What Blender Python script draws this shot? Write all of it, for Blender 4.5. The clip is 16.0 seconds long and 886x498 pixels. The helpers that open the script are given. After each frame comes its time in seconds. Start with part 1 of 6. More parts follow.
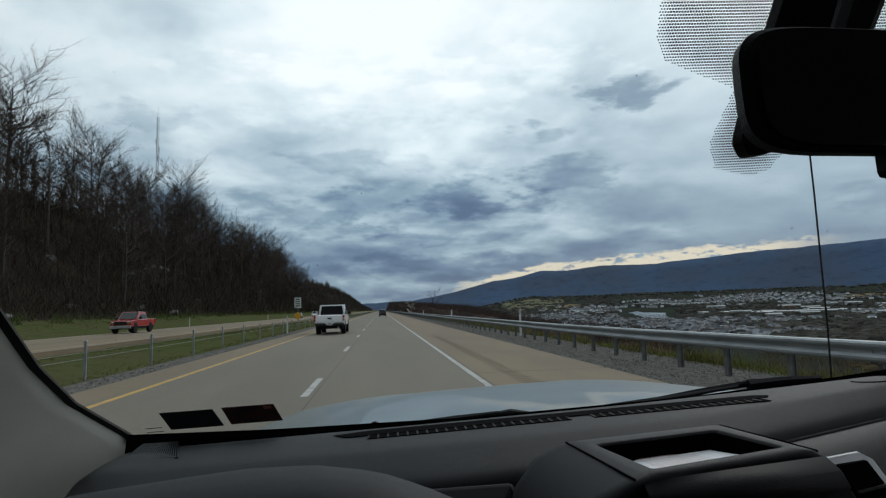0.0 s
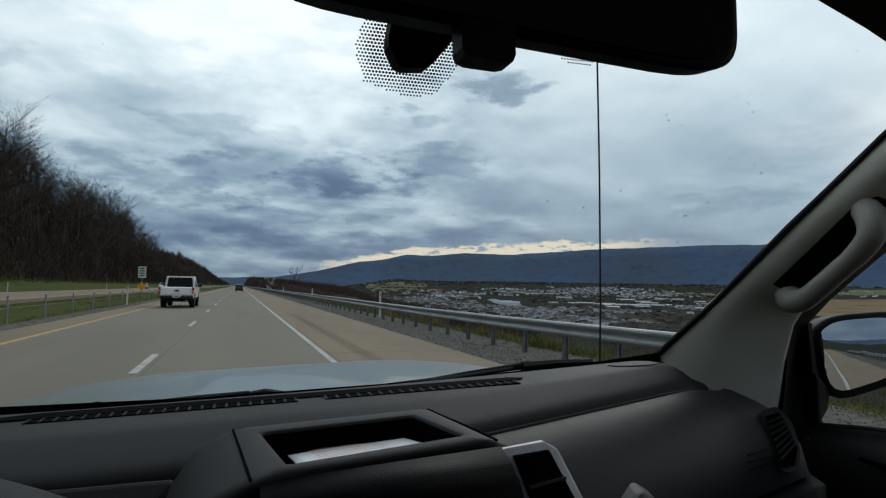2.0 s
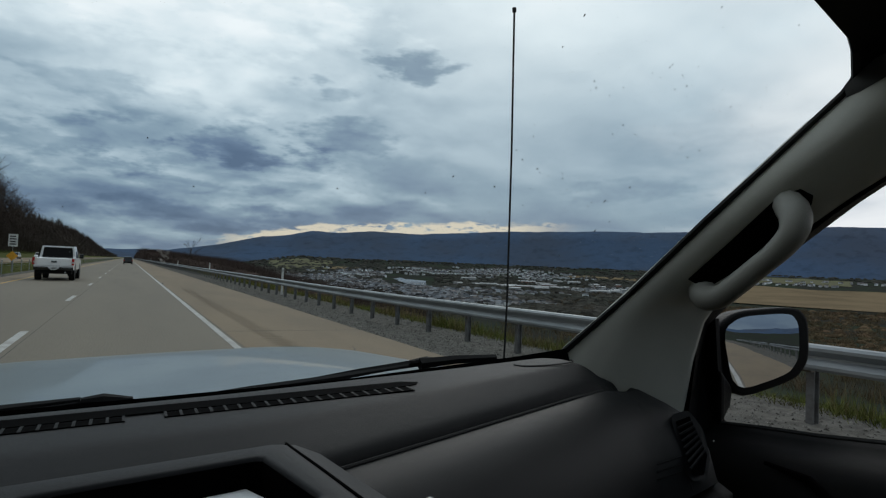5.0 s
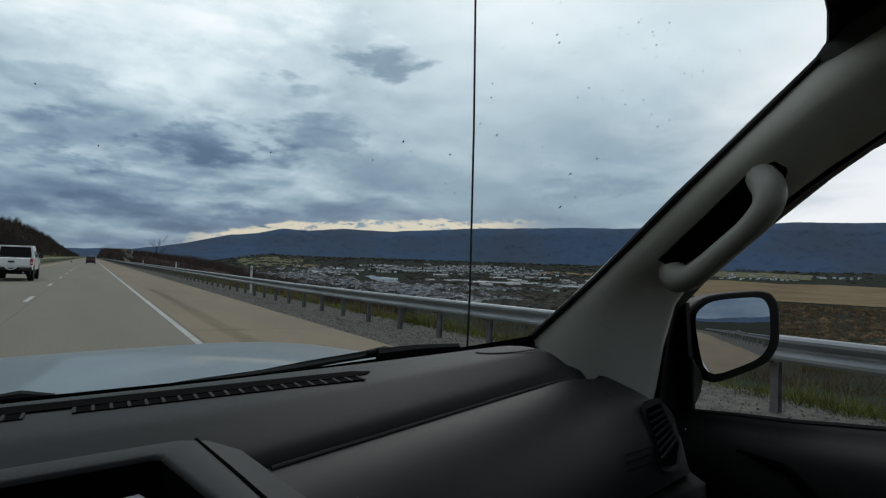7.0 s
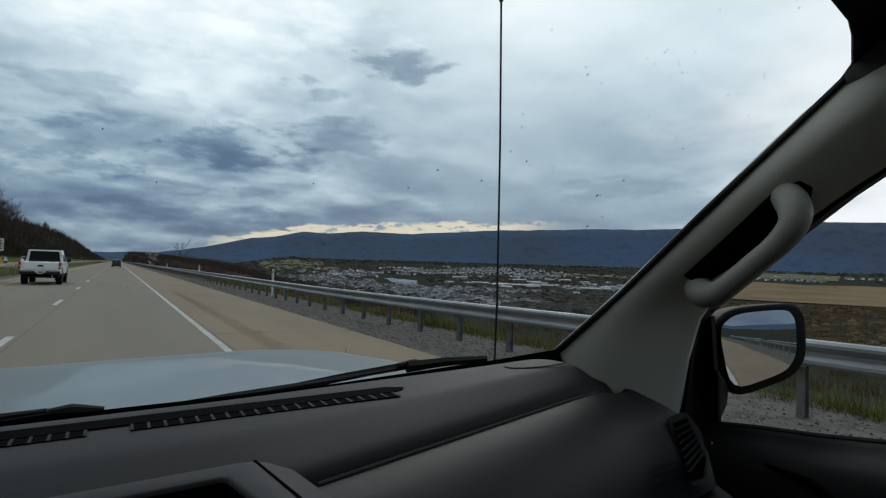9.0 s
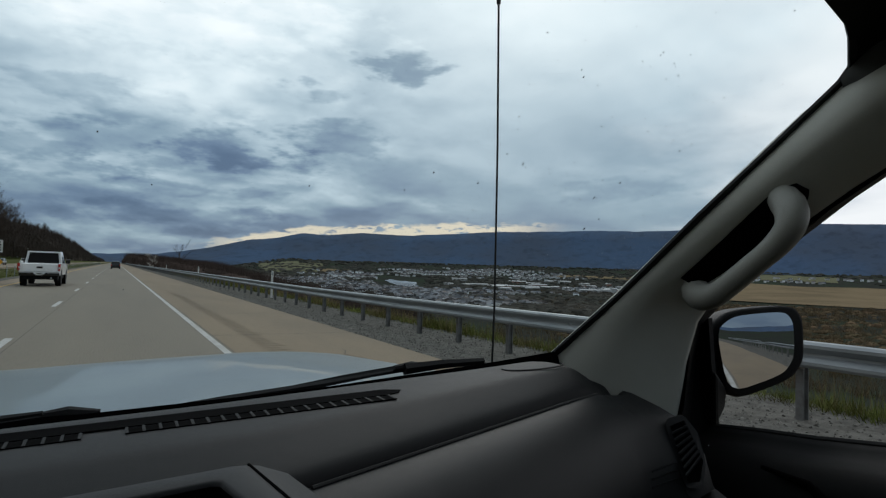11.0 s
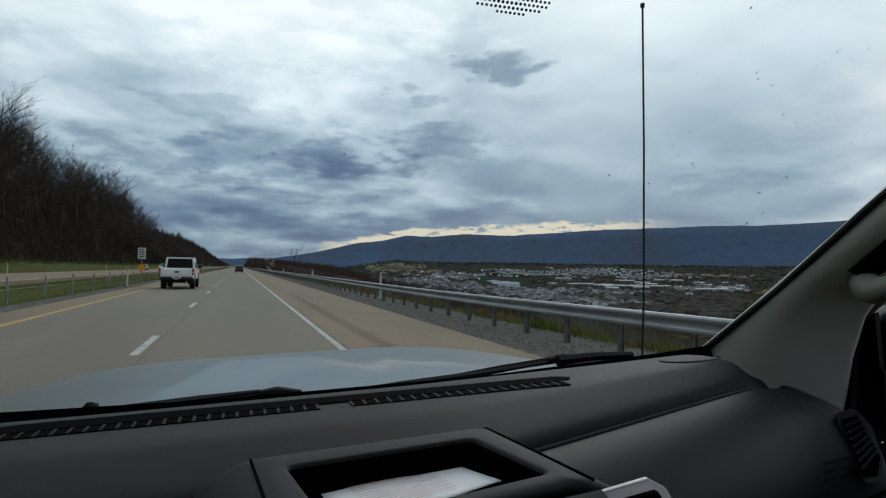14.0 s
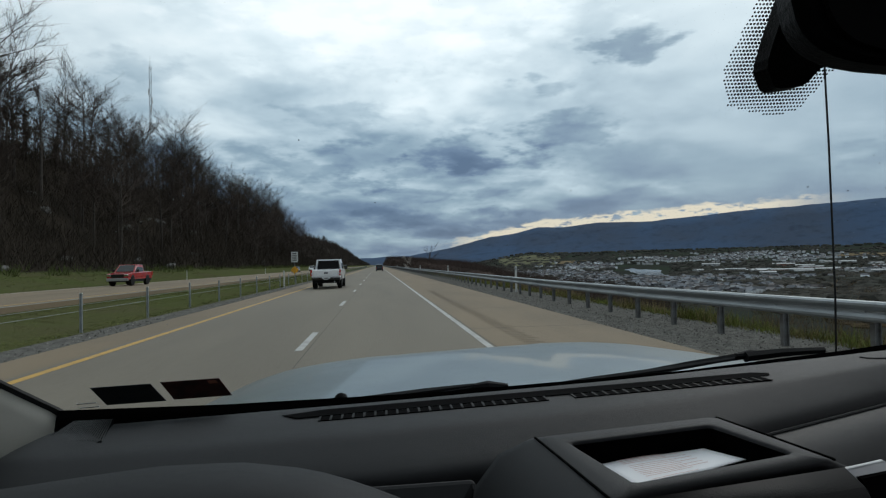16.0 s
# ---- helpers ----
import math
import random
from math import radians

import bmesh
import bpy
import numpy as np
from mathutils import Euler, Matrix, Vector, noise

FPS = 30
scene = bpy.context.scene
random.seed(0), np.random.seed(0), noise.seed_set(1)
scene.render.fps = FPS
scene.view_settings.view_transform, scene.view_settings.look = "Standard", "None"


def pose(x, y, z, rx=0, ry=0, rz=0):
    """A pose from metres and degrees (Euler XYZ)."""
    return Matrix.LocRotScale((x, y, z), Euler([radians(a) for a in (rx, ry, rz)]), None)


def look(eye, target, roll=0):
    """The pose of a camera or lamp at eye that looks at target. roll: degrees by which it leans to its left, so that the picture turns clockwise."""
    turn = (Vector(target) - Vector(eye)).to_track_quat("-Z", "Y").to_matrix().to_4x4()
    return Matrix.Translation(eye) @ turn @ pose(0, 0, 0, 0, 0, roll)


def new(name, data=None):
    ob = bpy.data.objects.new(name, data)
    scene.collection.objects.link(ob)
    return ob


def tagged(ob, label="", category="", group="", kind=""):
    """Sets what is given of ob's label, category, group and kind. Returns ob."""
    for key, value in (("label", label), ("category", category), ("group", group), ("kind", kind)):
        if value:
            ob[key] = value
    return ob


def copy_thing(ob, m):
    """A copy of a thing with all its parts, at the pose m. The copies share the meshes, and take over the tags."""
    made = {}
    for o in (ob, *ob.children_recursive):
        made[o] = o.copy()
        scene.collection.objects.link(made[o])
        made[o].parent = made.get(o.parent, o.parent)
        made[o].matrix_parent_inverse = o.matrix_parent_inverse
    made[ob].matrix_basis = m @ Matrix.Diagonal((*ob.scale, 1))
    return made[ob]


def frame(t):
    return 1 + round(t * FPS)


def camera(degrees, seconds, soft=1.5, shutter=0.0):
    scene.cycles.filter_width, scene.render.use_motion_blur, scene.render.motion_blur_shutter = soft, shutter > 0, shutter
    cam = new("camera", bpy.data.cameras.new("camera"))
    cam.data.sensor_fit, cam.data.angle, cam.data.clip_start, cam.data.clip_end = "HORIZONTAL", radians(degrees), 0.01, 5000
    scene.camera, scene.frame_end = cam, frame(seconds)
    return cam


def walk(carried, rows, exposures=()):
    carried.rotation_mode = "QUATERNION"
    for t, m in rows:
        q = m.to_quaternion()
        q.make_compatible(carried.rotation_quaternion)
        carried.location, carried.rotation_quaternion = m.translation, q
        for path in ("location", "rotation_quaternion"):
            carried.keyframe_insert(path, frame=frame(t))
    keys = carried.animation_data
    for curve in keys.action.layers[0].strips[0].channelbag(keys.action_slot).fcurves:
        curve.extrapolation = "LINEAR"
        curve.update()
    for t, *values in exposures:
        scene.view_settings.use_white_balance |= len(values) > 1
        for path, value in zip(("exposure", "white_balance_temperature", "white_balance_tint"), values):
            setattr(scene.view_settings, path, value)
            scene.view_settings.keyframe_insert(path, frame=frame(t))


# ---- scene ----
# The truck stands on the highway; x is to the right, y along the road, z up from the road.
cam = camera(74.0, 16.0, soft=1.25)
# seconds, eye x y z, yaw, pitch, lean
PATH = [
    (0, 0.041, -0.022, 1.550, -5.95, 5.76, 1.80),
    (0.5, 0.062, -0.012, 1.540, -6.25, 6.20, 4.10),
    (1, 0.124, 0.044, 1.521, -10.75, 5.38, -0.70),
    (1.5, 0.178, 0.042, 1.510, -15.25, 3.75, -1.70),
    (2, 0.228, 0.056, 1.529, -19.10, 3.90, -1.10),
    (2.5, 0.262, 0.044, 1.552, -22.40, 3.78, -0.50),
    (3, 0.276, 0.014, 1.543, -24.20, 3.34, -0.60),
    (5.5, 0.311, 0.206, 1.543, -28.96, 2.03, -2.68),
    (6, 0.332, 0.219, 1.526, -29.76, 2.10, -2.73),
    (6.5, 0.329, 0.211, 1.535, -30.45, 2.05, -2.74),
    (7, 0.342, 0.211, 1.523, -30.92, 1.95, -1.98),
    (7.5, 0.336, 0.208, 1.531, -31.26, 1.99, -2.02),
    (8, 0.330, 0.211, 1.533, -30.99, 2.08, -1.91),
    (8.5, 0.317, 0.203, 1.545, -29.98, 2.31, -2.15),
    (9, 0.317, 0.197, 1.543, -29.04, 2.10, -1.78),
    (11.5, 0.323, 0.195, 1.545, -29.10, 2.29, -1.79),
    (12, 0.328, 0.192, 1.547, -28.77, 2.29, -1.71),
    (12.5, 0.303, 0.188, 1.548, -27.74, 2.28, -1.53),
    (13, 0.299, 0.195, 1.529, -25.93, 2.05, -1.36),
    (13.5, 0.261, 0.188, 1.532, -23.03, 1.81, -0.91),
    (14, 0.217, 0.170, 1.537, -19.14, 2.05, -1.07),
    (14.5, 0.175, 0.131, 1.557, -14.55, 2.02, -0.36),
    (15, 0.134, 0.098, 1.561, -9.45, 1.84, 0.50),
    (15.5, 0.102, 0.081, 1.567, -7.50, 1.88, 0.60),
    (16, 0.094, 0.077, 1.563, -6.25, 1.42, 1.30),
]
walk(cam, [(t, pose(x, y, z, 90 + pitch, lean, yaw)) for t, x, y, z, yaw, pitch, lean in PATH],
     exposures=[(0, 0.06), (1.5, 0.08), (2.5, 0.15), (3.0, 0.34), (5.5, -0.14), (7.0, -0.02), (9.0, 0.04), (13.0, 0.02), (16.0, 0.12)])

# ---- world and sun: an overcast evening sky with broken cloud ----
scene.view_settings.exposure = 0.0
SUN_AZ, SUN_EL = radians(35.0), radians(32.0)
world = bpy.data.worlds.new("overcast")
scene.world = world
world.use_nodes = True
wt = world.node_tree
wt.nodes.clear()


class Nodes:
    """Short hand for building node trees."""

    def __init__(self, tree):
        self.tree = tree

    def add(self, kind, **sockets):
        n = self.tree.nodes.new(kind)
        for key, value in sockets.items():
            self.put(n.inputs[key.replace("_", " ")], value)
        return n

    def put(self, socket, value):
        if isinstance(value, bpy.types.NodeSocket):
            self.tree.links.new(value, socket)
        else:
            socket.default_value = value

    def math(self, op, a, b=0.0, c=0.0, clamp=False):
        n = self.tree.nodes.new("ShaderNodeMath")
        n.operation, n.use_clamp = op, clamp
        for i, v in enumerate((a, b, c)):
            self.put(n.inputs[i], v)
        return n.outputs[0]

    def vmath(self, op, a, b=(0, 0, 0)):
        n = self.tree.nodes.new("ShaderNodeVectorMath")
        n.operation = op
        self.put(n.inputs[0], a)
        if op == "SCALE":
            self.put(n.inputs[3], b)
        else:
            self.put(n.inputs[1], b)
        return n.outputs["Value"] if op in ("DOT_PRODUCT", "LENGTH", "DISTANCE") else n.outputs[0]

    def noise(self, vec, scale, detail=4.0, rough=0.5, distortion=0.0):
        n = self.tree.nodes.new("ShaderNodeTexNoise")
        self.put(n.inputs["Vector"], vec)
        for key, v in (("Scale", scale), ("Detail", detail), ("Roughness", rough), ("Distortion", distortion)):
            self.put(n.inputs[key], v)
        return n.outputs["Fac"]

    def ramp(self, fac, stops, smooth=False):
        n = self.tree.nodes.new("ShaderNodeValToRGB")
        n.color_ramp.interpolation = "EASE" if smooth else "LINEAR"
        e = n.color_ramp.elements
        while len(e) < len(stops):
            e.new(0.5)
        for el, (p, c) in zip(e, stops):
            el.position = p
            el.color = (*c, 1) if isinstance(c, tuple) else (c, c, c, 1)
        self.put(n.inputs[0], fac)
        return n.outputs[0]

    def mix(self, fac, a, b, mode="MIX"):
        n = self.tree.nodes.new("ShaderNodeMix")
        n.data_type, n.blend_type = "RGBA", mode
        for i, v in ((0, fac), (6, a), (7, b)):
            if isinstance(v, tuple) and len(v) == 3:
                v = (*v, 1)
            self.put(n.inputs[i], v)
        return n.outputs[2]

    def maprange(self, v, a, b, c=0.0, d=1.0, smooth=True):
        n = self.tree.nodes.new("ShaderNodeMapRange")
        n.interpolation_type = "SMOOTHSTEP" if smooth else "LINEAR"
        for i, q in enumerate((v, a, b, c, d)):
            self.put(n.inputs[i], q)
        return n.outputs[0]


def build_sky():
    k = Nodes(wt)
    d = k.add("ShaderNodeTexCoord").outputs["Generated"]
    sep = k.add("ShaderNodeSeparateXYZ", Vector=d)
    x, y, z = sep.outputs
    el = k.math("MULTIPLY", k.math("ARCSINE", z), 57.2958)
    az = k.math("MULTIPLY", k.math("ARCTAN2", x, y), 57.2958)
    deck = k.add("ShaderNodeCombineXYZ", X=x, Y=y, Z=k.math("MULTIPLY", z, 2.3)).outputs[0]

    def flat(raise_by):
        """The cloud deck seen from below: directions carried on to a level sheet."""
        far = k.math("DIVIDE", 1.0, k.math("ADD", k.math("MAXIMUM", k.math("ADD", z, raise_by), 0.0), 0.21))
        return k.add("ShaderNodeCombineXYZ", X=k.math("MULTIPLY", x, far), Y=k.math("MULTIPLY", y, far), Z=0.3).outputs[0]
    sheet = flat(0.0)
    swirl = k.tree.nodes.new("ShaderNodeTexNoise")
    k.put(swirl.inputs["Vector"], sheet)
    swirl.inputs["Scale"].default_value, swirl.inputs["Detail"].default_value = 1.6, 2.0
    bend = k.vmath("SCALE", k.vmath("SUBTRACT", swirl.outputs["Color"], (0.5, 0.5, 0.5)), 0.14)
    bent = k.vmath("ADD", sheet, bend)
    puff = k.noise(bent, 2.1, 5.0, 0.48)
    puff_lit = k.noise(k.vmath("ADD", flat(0.022), bend), 2.1, 5.0, 0.48)
    fine = k.noise(k.vmath("ADD", bent, (7.0, 2.0, 0.0)), 6.0, 4.0, 0.52)
    broad = k.noise(deck, 2.3, 2.0, 0.45)
    relief = k.math("SUBTRACT", puff, puff_lit)
    # brighter overhead, darker and bluer towards the horizon
    lift = k.ramp(k.math("DIVIDE", el, 60.0, clamp=True), [(0.0, 0.27), (0.05, 0.27), (0.10, 0.36), (0.17, 0.52), (0.25, 0.68), (0.36, 0.88), (0.50, 0.97), (1.0, 0.76)])
    calm = k.maprange(az, 16.0, 34.0, 1.0, 0.38)
    v = k.math("ADD", lift, k.math("MULTIPLY", k.math("MULTIPLY", k.math("SUBTRACT", puff, 0.5), calm), -0.90))
    v = k.math("ADD", v, k.math("MULTIPLY", k.math("MULTIPLY", relief, calm), 1.3))
    v = k.math("ADD", v, k.math("MULTIPLY", k.math("MULTIPLY", k.math("SUBTRACT", fine, 0.5), calm), -0.17))
    v = k.math("ADD", v, k.math("MULTIPLY", k.math("SUBTRACT", broad, 0.5), -0.30))
    v = k.math("ADD", v, k.math("MULTIPLY", k.maprange(az, 10.0, 44.0, 0.0, -0.17, False), k.maprange(el, 6.0, 15.0)))
    # clouds that stand out, dark or bright
    ragged = k.math("MULTIPLY", k.math("SUBTRACT", puff, 0.5), 3.0)
    tatter = k.noise(k.add("ShaderNodeCombineXYZ", X=k.math("MULTIPLY", az, 0.11), Y=k.math("MULTIPLY", el, 0.30), Z=3.0).outputs[0], 2.2, 5.0, 0.55, 0.0)
    small = k.math("MULTIPLY", k.math("SUBTRACT", tatter, 0.5), 7.5)
    for ca, ce, wa, we, depth in CLOUDS:
        q = k.math("ADD", k.math("POWER", k.math("DIVIDE", k.math("SUBTRACT", az, ca), wa), 2.0), k.math("POWER", k.math("DIVIDE", k.math("SUBTRACT", el, ce), we), 2.0))
        q = k.math("SUBTRACT", q, k.math("ADD", ragged, small))
        v = k.math("SUBTRACT", v, k.math("MULTIPLY", k.maprange(q, 1.45, -0.3), depth))
    # a cloud deck is brightest towards the hidden sun
    sunward = k.vmath("DOT_PRODUCT", d, (math.sin(SUN_AZ) * math.cos(SUN_EL), math.cos(SUN_AZ) * math.cos(SUN_EL), math.sin(SUN_EL)))
    col = k.ramp(v, [(0.0, (0.078, 0.131, 0.224)), (0.20, (0.130, 0.199, 0.306)), (0.42, (0.245, 0.342, 0.432)), (0.62, (0.450, 0.558, 0.640)), (0.82, (0.730, 0.825, 0.885)), (1.0, (0.94, 0.985, 1.02))])
    col = k.mix(1.0, col, k.ramp(sunward, [(0.0, 0.62), (0.75, 1.0)]), "MULTIPLY")
    # the torn bright gap under the cloud, following the ridge
    crest = k.ramp(k.math("DIVIDE", az, 60.0, clamp=True), [(0.10, 0.18), (0.18, 0.36), (0.26, 0.52), (0.35, 0.585), (0.50, 0.63), (0.63, 0.69), (0.90, 0.75)])
    over = k.math("SUBTRACT", el, k.math("MULTIPLY", crest, 6.0))
    over = k.math("ADD", over, k.math("MULTIPLY", k.math("SUBTRACT", k.noise(k.add("ShaderNodeCombineXYZ", X=k.math("MULTIPLY", az, 0.35), Y=el, Z=2.0).outputs[0], 1.0, 5.0, 0.6), 0.5), 2.0))
    gap = k.math("MULTIPLY", k.maprange(over, 0.95, 0.6), k.math("MULTIPLY", k.maprange(az, 5.0, 11.0), k.maprange(az, 42.0, 34.0)))
    torn = k.maprange(k.noise(k.add("ShaderNodeCombineXYZ", X=k.math("MULTIPLY", az, 0.5), Y=k.math("MULTIPLY", el, 1.6), Z=5.0).outputs[0], 1.0, 4.0, 0.6), 0.36, 0.46)
    col = k.mix(k.math("MULTIPLY", gap, torn), col, (0.64, 0.58, 0.48))
    # the open sky beyond the ridge to the side is bright
    side = k.math("MULTIPLY", k.maprange(k.math("ADD", az, k.math("MULTIPLY", k.math("SUBTRACT", puff, 0.5), 30.0)), 46.0, 68.0), k.maprange(az, 150.0, 110.0))
    col = k.mix(k.math("MULTIPLY", side, 0.86), col, (0.93, 0.95, 0.97))
    haze = k.maprange(el, -4.0, 0.5)
    col = k.mix(haze, (0.10, 0.12, 0.14), col)
    sky = k.add("ShaderNodeTexSky")
    sky.sky_type, sky.sun_disc = "NISHITA", False
    sky.sun_elevation, sky.sun_rotation = SUN_EL, SUN_AZ
    clear = k.add("ShaderNodeBackground", Color=sky.outputs[0], Strength=0.005)
    cover = k.add("ShaderNodeBackground", Color=col, Strength=1.0)
    both = k.add("ShaderNodeAddShader")
    wt.links.new(clear.outputs[0], both.inputs[0])
    wt.links.new(cover.outputs[0], both.inputs[1])
    out = k.add("ShaderNodeOutputWorld")
    wt.links.new(both.outputs[0], out.inputs[0])


# azimuth, elevation, half-widths and depth of the clouds that stand out
CLOUDS = [
    (9.6, 10.5, 5.8, 1.7, 0.24), (13.0, 10.0, 5.5, 1.2, 0.14), (17.8, 11.9, 5.4, 1.7, 0.18), (2.5, 8.7, 5.5, 0.7, 0.16),
    (24.2, 19.1, 4.0, 1.15, 0.28), (13.7, 17.1, 2.4, 0.7, 0.22), (16.8, 16.1, 2.0, 0.6, 0.17),
    (7.0, 6.6, 7.5, 0.7, 0.20), (4.0, 4.3, 9.0, 1.3, 0.20), (20.0, 4.9, 9.0, 0.7, 0.10), (-9.0, 9.6, 9.0, 2.6, 0.17), (-2.0, 13.5, 8.0, 2.0, 0.13),
    (-20.5, 17.5, 4.0, 1.3, 0.14), (47.0, 8.0, 6.0, 1.0, 0.10), (64.0, 7.8, 2.2, 0.35, 0.25),
    (2.0, 21.0, 16.0, 3.6, -0.08), (13.0, 8.1, 7.0, 0.5, -0.12), (2.0, 6.4, 4.0, 0.35, -0.10), (24.5, 6.8, 5.0, 0.8, -0.10), (5.0, 13.4, 6.0, 1.0, -0.10),
]
build_sky()
sun = new("sun", bpy.data.lights.new("sun", "SUN"))
sun.data.energy, sun.data.angle, sun.data.color = 0.5, radians(25), (1.0, 0.97, 0.92)
sun.matrix_world = look((0, 0, 300), (300 * -math.sin(SUN_AZ) * math.cos(SUN_EL), 300 * -math.cos(SUN_AZ) * math.cos(SUN_EL), 300 - 300 * math.sin(SUN_EL)))


# ---- materials ----
def material(name, colour, rough=0.6, metal=0.0, second=None, scale=8.0, grain=0.0, grain_scale=300.0, bump=0.0, bump_scale=60.0, coat=0.0, vary=0.0, world_space=False, stretch=(1, 1, 1), spec=0.5):
    """Two-scale varied surface: a base colour, a second colour in patches, fine grain and relief."""
    m = bpy.data.materials.new(name)
    m.use_nodes = True
    k = Nodes(m.node_tree)
    b = m.node_tree.nodes["Principled BSDF"]
    b.inputs["Roughness"].default_value, b.inputs["Metallic"].default_value = rough, metal
    b.inputs["Coat Weight"].default_value = coat
    b.inputs["Specular IOR Level"].default_value = spec
    tc = k.add("ShaderNodeTexCoord").outputs["Object"] if not world_space else k.add("ShaderNodeNewGeometry").outputs["Position"]
    tc = k.vmath("MULTIPLY", tc, stretch)
    patch = k.noise(tc, scale, 5.0, 0.6)
    col = k.mix(k.maprange(patch, 0.35, 0.68), colour, second or tuple(c * 0.75 for c in colour))
    if grain:
        g = k.noise(tc, grain_scale, 3.0, 0.6)
        col = k.mix(k.math("MULTIPLY", k.math("SUBTRACT", g, 0.5), grain * 2, clamp=False), col, (0, 0, 0))
        col = k.mix(grain, col, k.mix(1.0, col, k.ramp(g, [(0.3, 0.55), (0.7, 1.3)]), "MULTIPLY"))
    if vary:
        info = k.add("ShaderNodeObjectInfo").outputs["Random"]
        isl = k.add("ShaderNodeNewGeometry").outputs["Random Per Island"]
        r = k.math("FRACT", k.math("ADD", info, isl))
        col = k.mix(1.0, col, k.ramp(r, [(0.0, 1 - vary), (1.0, 1 + vary)]), "MULTIPLY")
    k.put(b.inputs["Base Color"], col)
    k.put(b.inputs["Roughness"], k.math("ADD", rough - 0.06, k.math("MULTIPLY", patch, 0.12), clamp=True))
    if bump:
        bn = k.add("ShaderNodeBump")
        bn.inputs["Strength"].default_value = min(1.0, bump)
        bn.inputs["Distance"].default_value = 0.002 if not world_space else 0.02
        k.put(bn.inputs["Height"], k.noise(tc, bump_scale, 4.0, 0.6))
        k.put(b.inputs["Normal"], bn.outputs[0])
    return m


def glass_material(name, tint=(1, 1, 1), gloss=1.0):
    """A thin pane: clear, with the mirror reflection of a glass surface."""
    m = bpy.data.materials.new(name)
    m.use_nodes = True
    k = Nodes(m.node_tree)
    m.node_tree.nodes.clear()
    clear = k.add("ShaderNodeBsdfTransparent", Color=(*tint, 1))
    shine = k.add("ShaderNodeBsdfGlossy", Color=(1, 1, 1, 1), Roughness=0.02)
    mixer = k.add("ShaderNodeMixShader", Fac=k.math("MULTIPLY", k.add("ShaderNodeFresnel", IOR=1.45).outputs[0], gloss))
    m.node_tree.links.new(clear.outputs[0], mixer.inputs[1])
    m.node_tree.links.new(shine.outputs[0], mixer.inputs[2])
    m.node_tree.links.new(mixer.outputs[0], k.add("ShaderNodeOutputMaterial").inputs[0])
    return m


M_DASH = material("charcoal grained plastic", (0.0058, 0.0063, 0.0074), 0.62, second=(0.0047, 0.0052, 0.0061), scale=3, spec=0.24, grain=0.15, grain_scale=1500, bump=0.22, bump_scale=1800)
M_PANEL = material("dark grained plastic", (0.0068, 0.0073, 0.0083), 0.52, second=(0.0056, 0.0061, 0.0069), scale=3, spec=0.25, grain=0.15, grain_scale=1500, bump=0.22, bump_scale=1800)
M_BLACK = material("black plastic", (0.0042, 0.0042, 0.0046), 0.6, scale=12, spec=0.15, grain=0.2, bump=0.3, bump_scale=600)
# Near-black; also paints the shade in vents, defroster gap and grip recess.
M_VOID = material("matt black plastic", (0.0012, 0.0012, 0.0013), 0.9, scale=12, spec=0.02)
M_GLOSSBLACK = material("black glossy plastic", (0.006, 0.006, 0.007), 0.25, scale=12)
M_RUBBER = material("black rubber", (0.008, 0.008, 0.008), 0.75, scale=20, grain=0.2)
M_TRIM = material("grey pillar trim", (0.49, 0.49, 0.44), 0.75, second=(0.45, 0.45, 0.40), scale=5, spec=0.25, grain=0.15, grain_scale=700, bump=0.4, bump_scale=800)
M_HANDLE = material("grey handle plastic", (0.27, 0.268, 0.240), 0.5, second=(0.235, 0.233, 0.208), scale=9, grain=0.1, bump=0.2, bump_scale=900)
M_LINER = material("grey headliner cloth", (0.065, 0.066, 0.063), 0.95, scale=10, grain=0.35, grain_scale=900, bump=0.6, bump_scale=1200)
M_PHONE = material("dark grey phone cradle plastic", (0.010, 0.0105, 0.0115), 0.55, scale=9, bump=0.2, bump_scale=900)
M_SILVER = material("satin silver plastic", (0.33, 0.34, 0.35), 0.35, 0.3, scale=10)
M_CHROME = material("chrome", (0.75, 0.75, 0.76), 0.12, 1.0, second=(0.7, 0.7, 0.71), scale=10)
M_HOOD = material("pale silver blue car paint", (0.116, 0.148, 0.155), 0.34, 0.1, second=(0.103, 0.131, 0.139), scale=2.5, coat=0.25, grain=0.05, grain_scale=900)
M_MIRROR = material("mirror glass", (0.72, 0.74, 0.76), 0.02, 1.0, second=(0.70, 0.72, 0.74), scale=3)
M_MIRROR.node_tree.nodes["Principled BSDF"].inputs["Roughness"].default_value = 0.02
# The reflection of the dark cab is painted into this glass colour.
M_DARKMIRROR = material("dimmed mirror glass", (0.02, 0.02, 0.022), 0.08, 0.0, scale=3)
M_GLASS = glass_material("windscreen glass", (0.93, 0.965, 0.96), 0.006)
M_TINT = glass_material("tinted car glass", (0.12, 0.13, 0.14), 1.0)
M_PAPER = material("white paper", (0.84, 0.84, 0.85), 0.8, second=(0.80, 0.80, 0.82), scale=14)
M_PRINT = material("faint red print", (0.62, 0.42, 0.38), 0.8, scale=60)
M_STICKER = material("dark sticker back", (0.030, 0.034, 0.036), 0.6, second=(0.02, 0.024, 0.026), scale=40)
M_STICKERRED = material("brown red sticker back", (0.10, 0.032, 0.025), 0.6, second=(0.040, 0.022, 0.019), scale=45)
M_ORANGE = material("orange sticker patch", (0.45, 0.16, 0.10), 0.6, scale=30)
M_FRIT = material("black ceramic dots", (0.006, 0.006, 0.006), 0.5, scale=40)
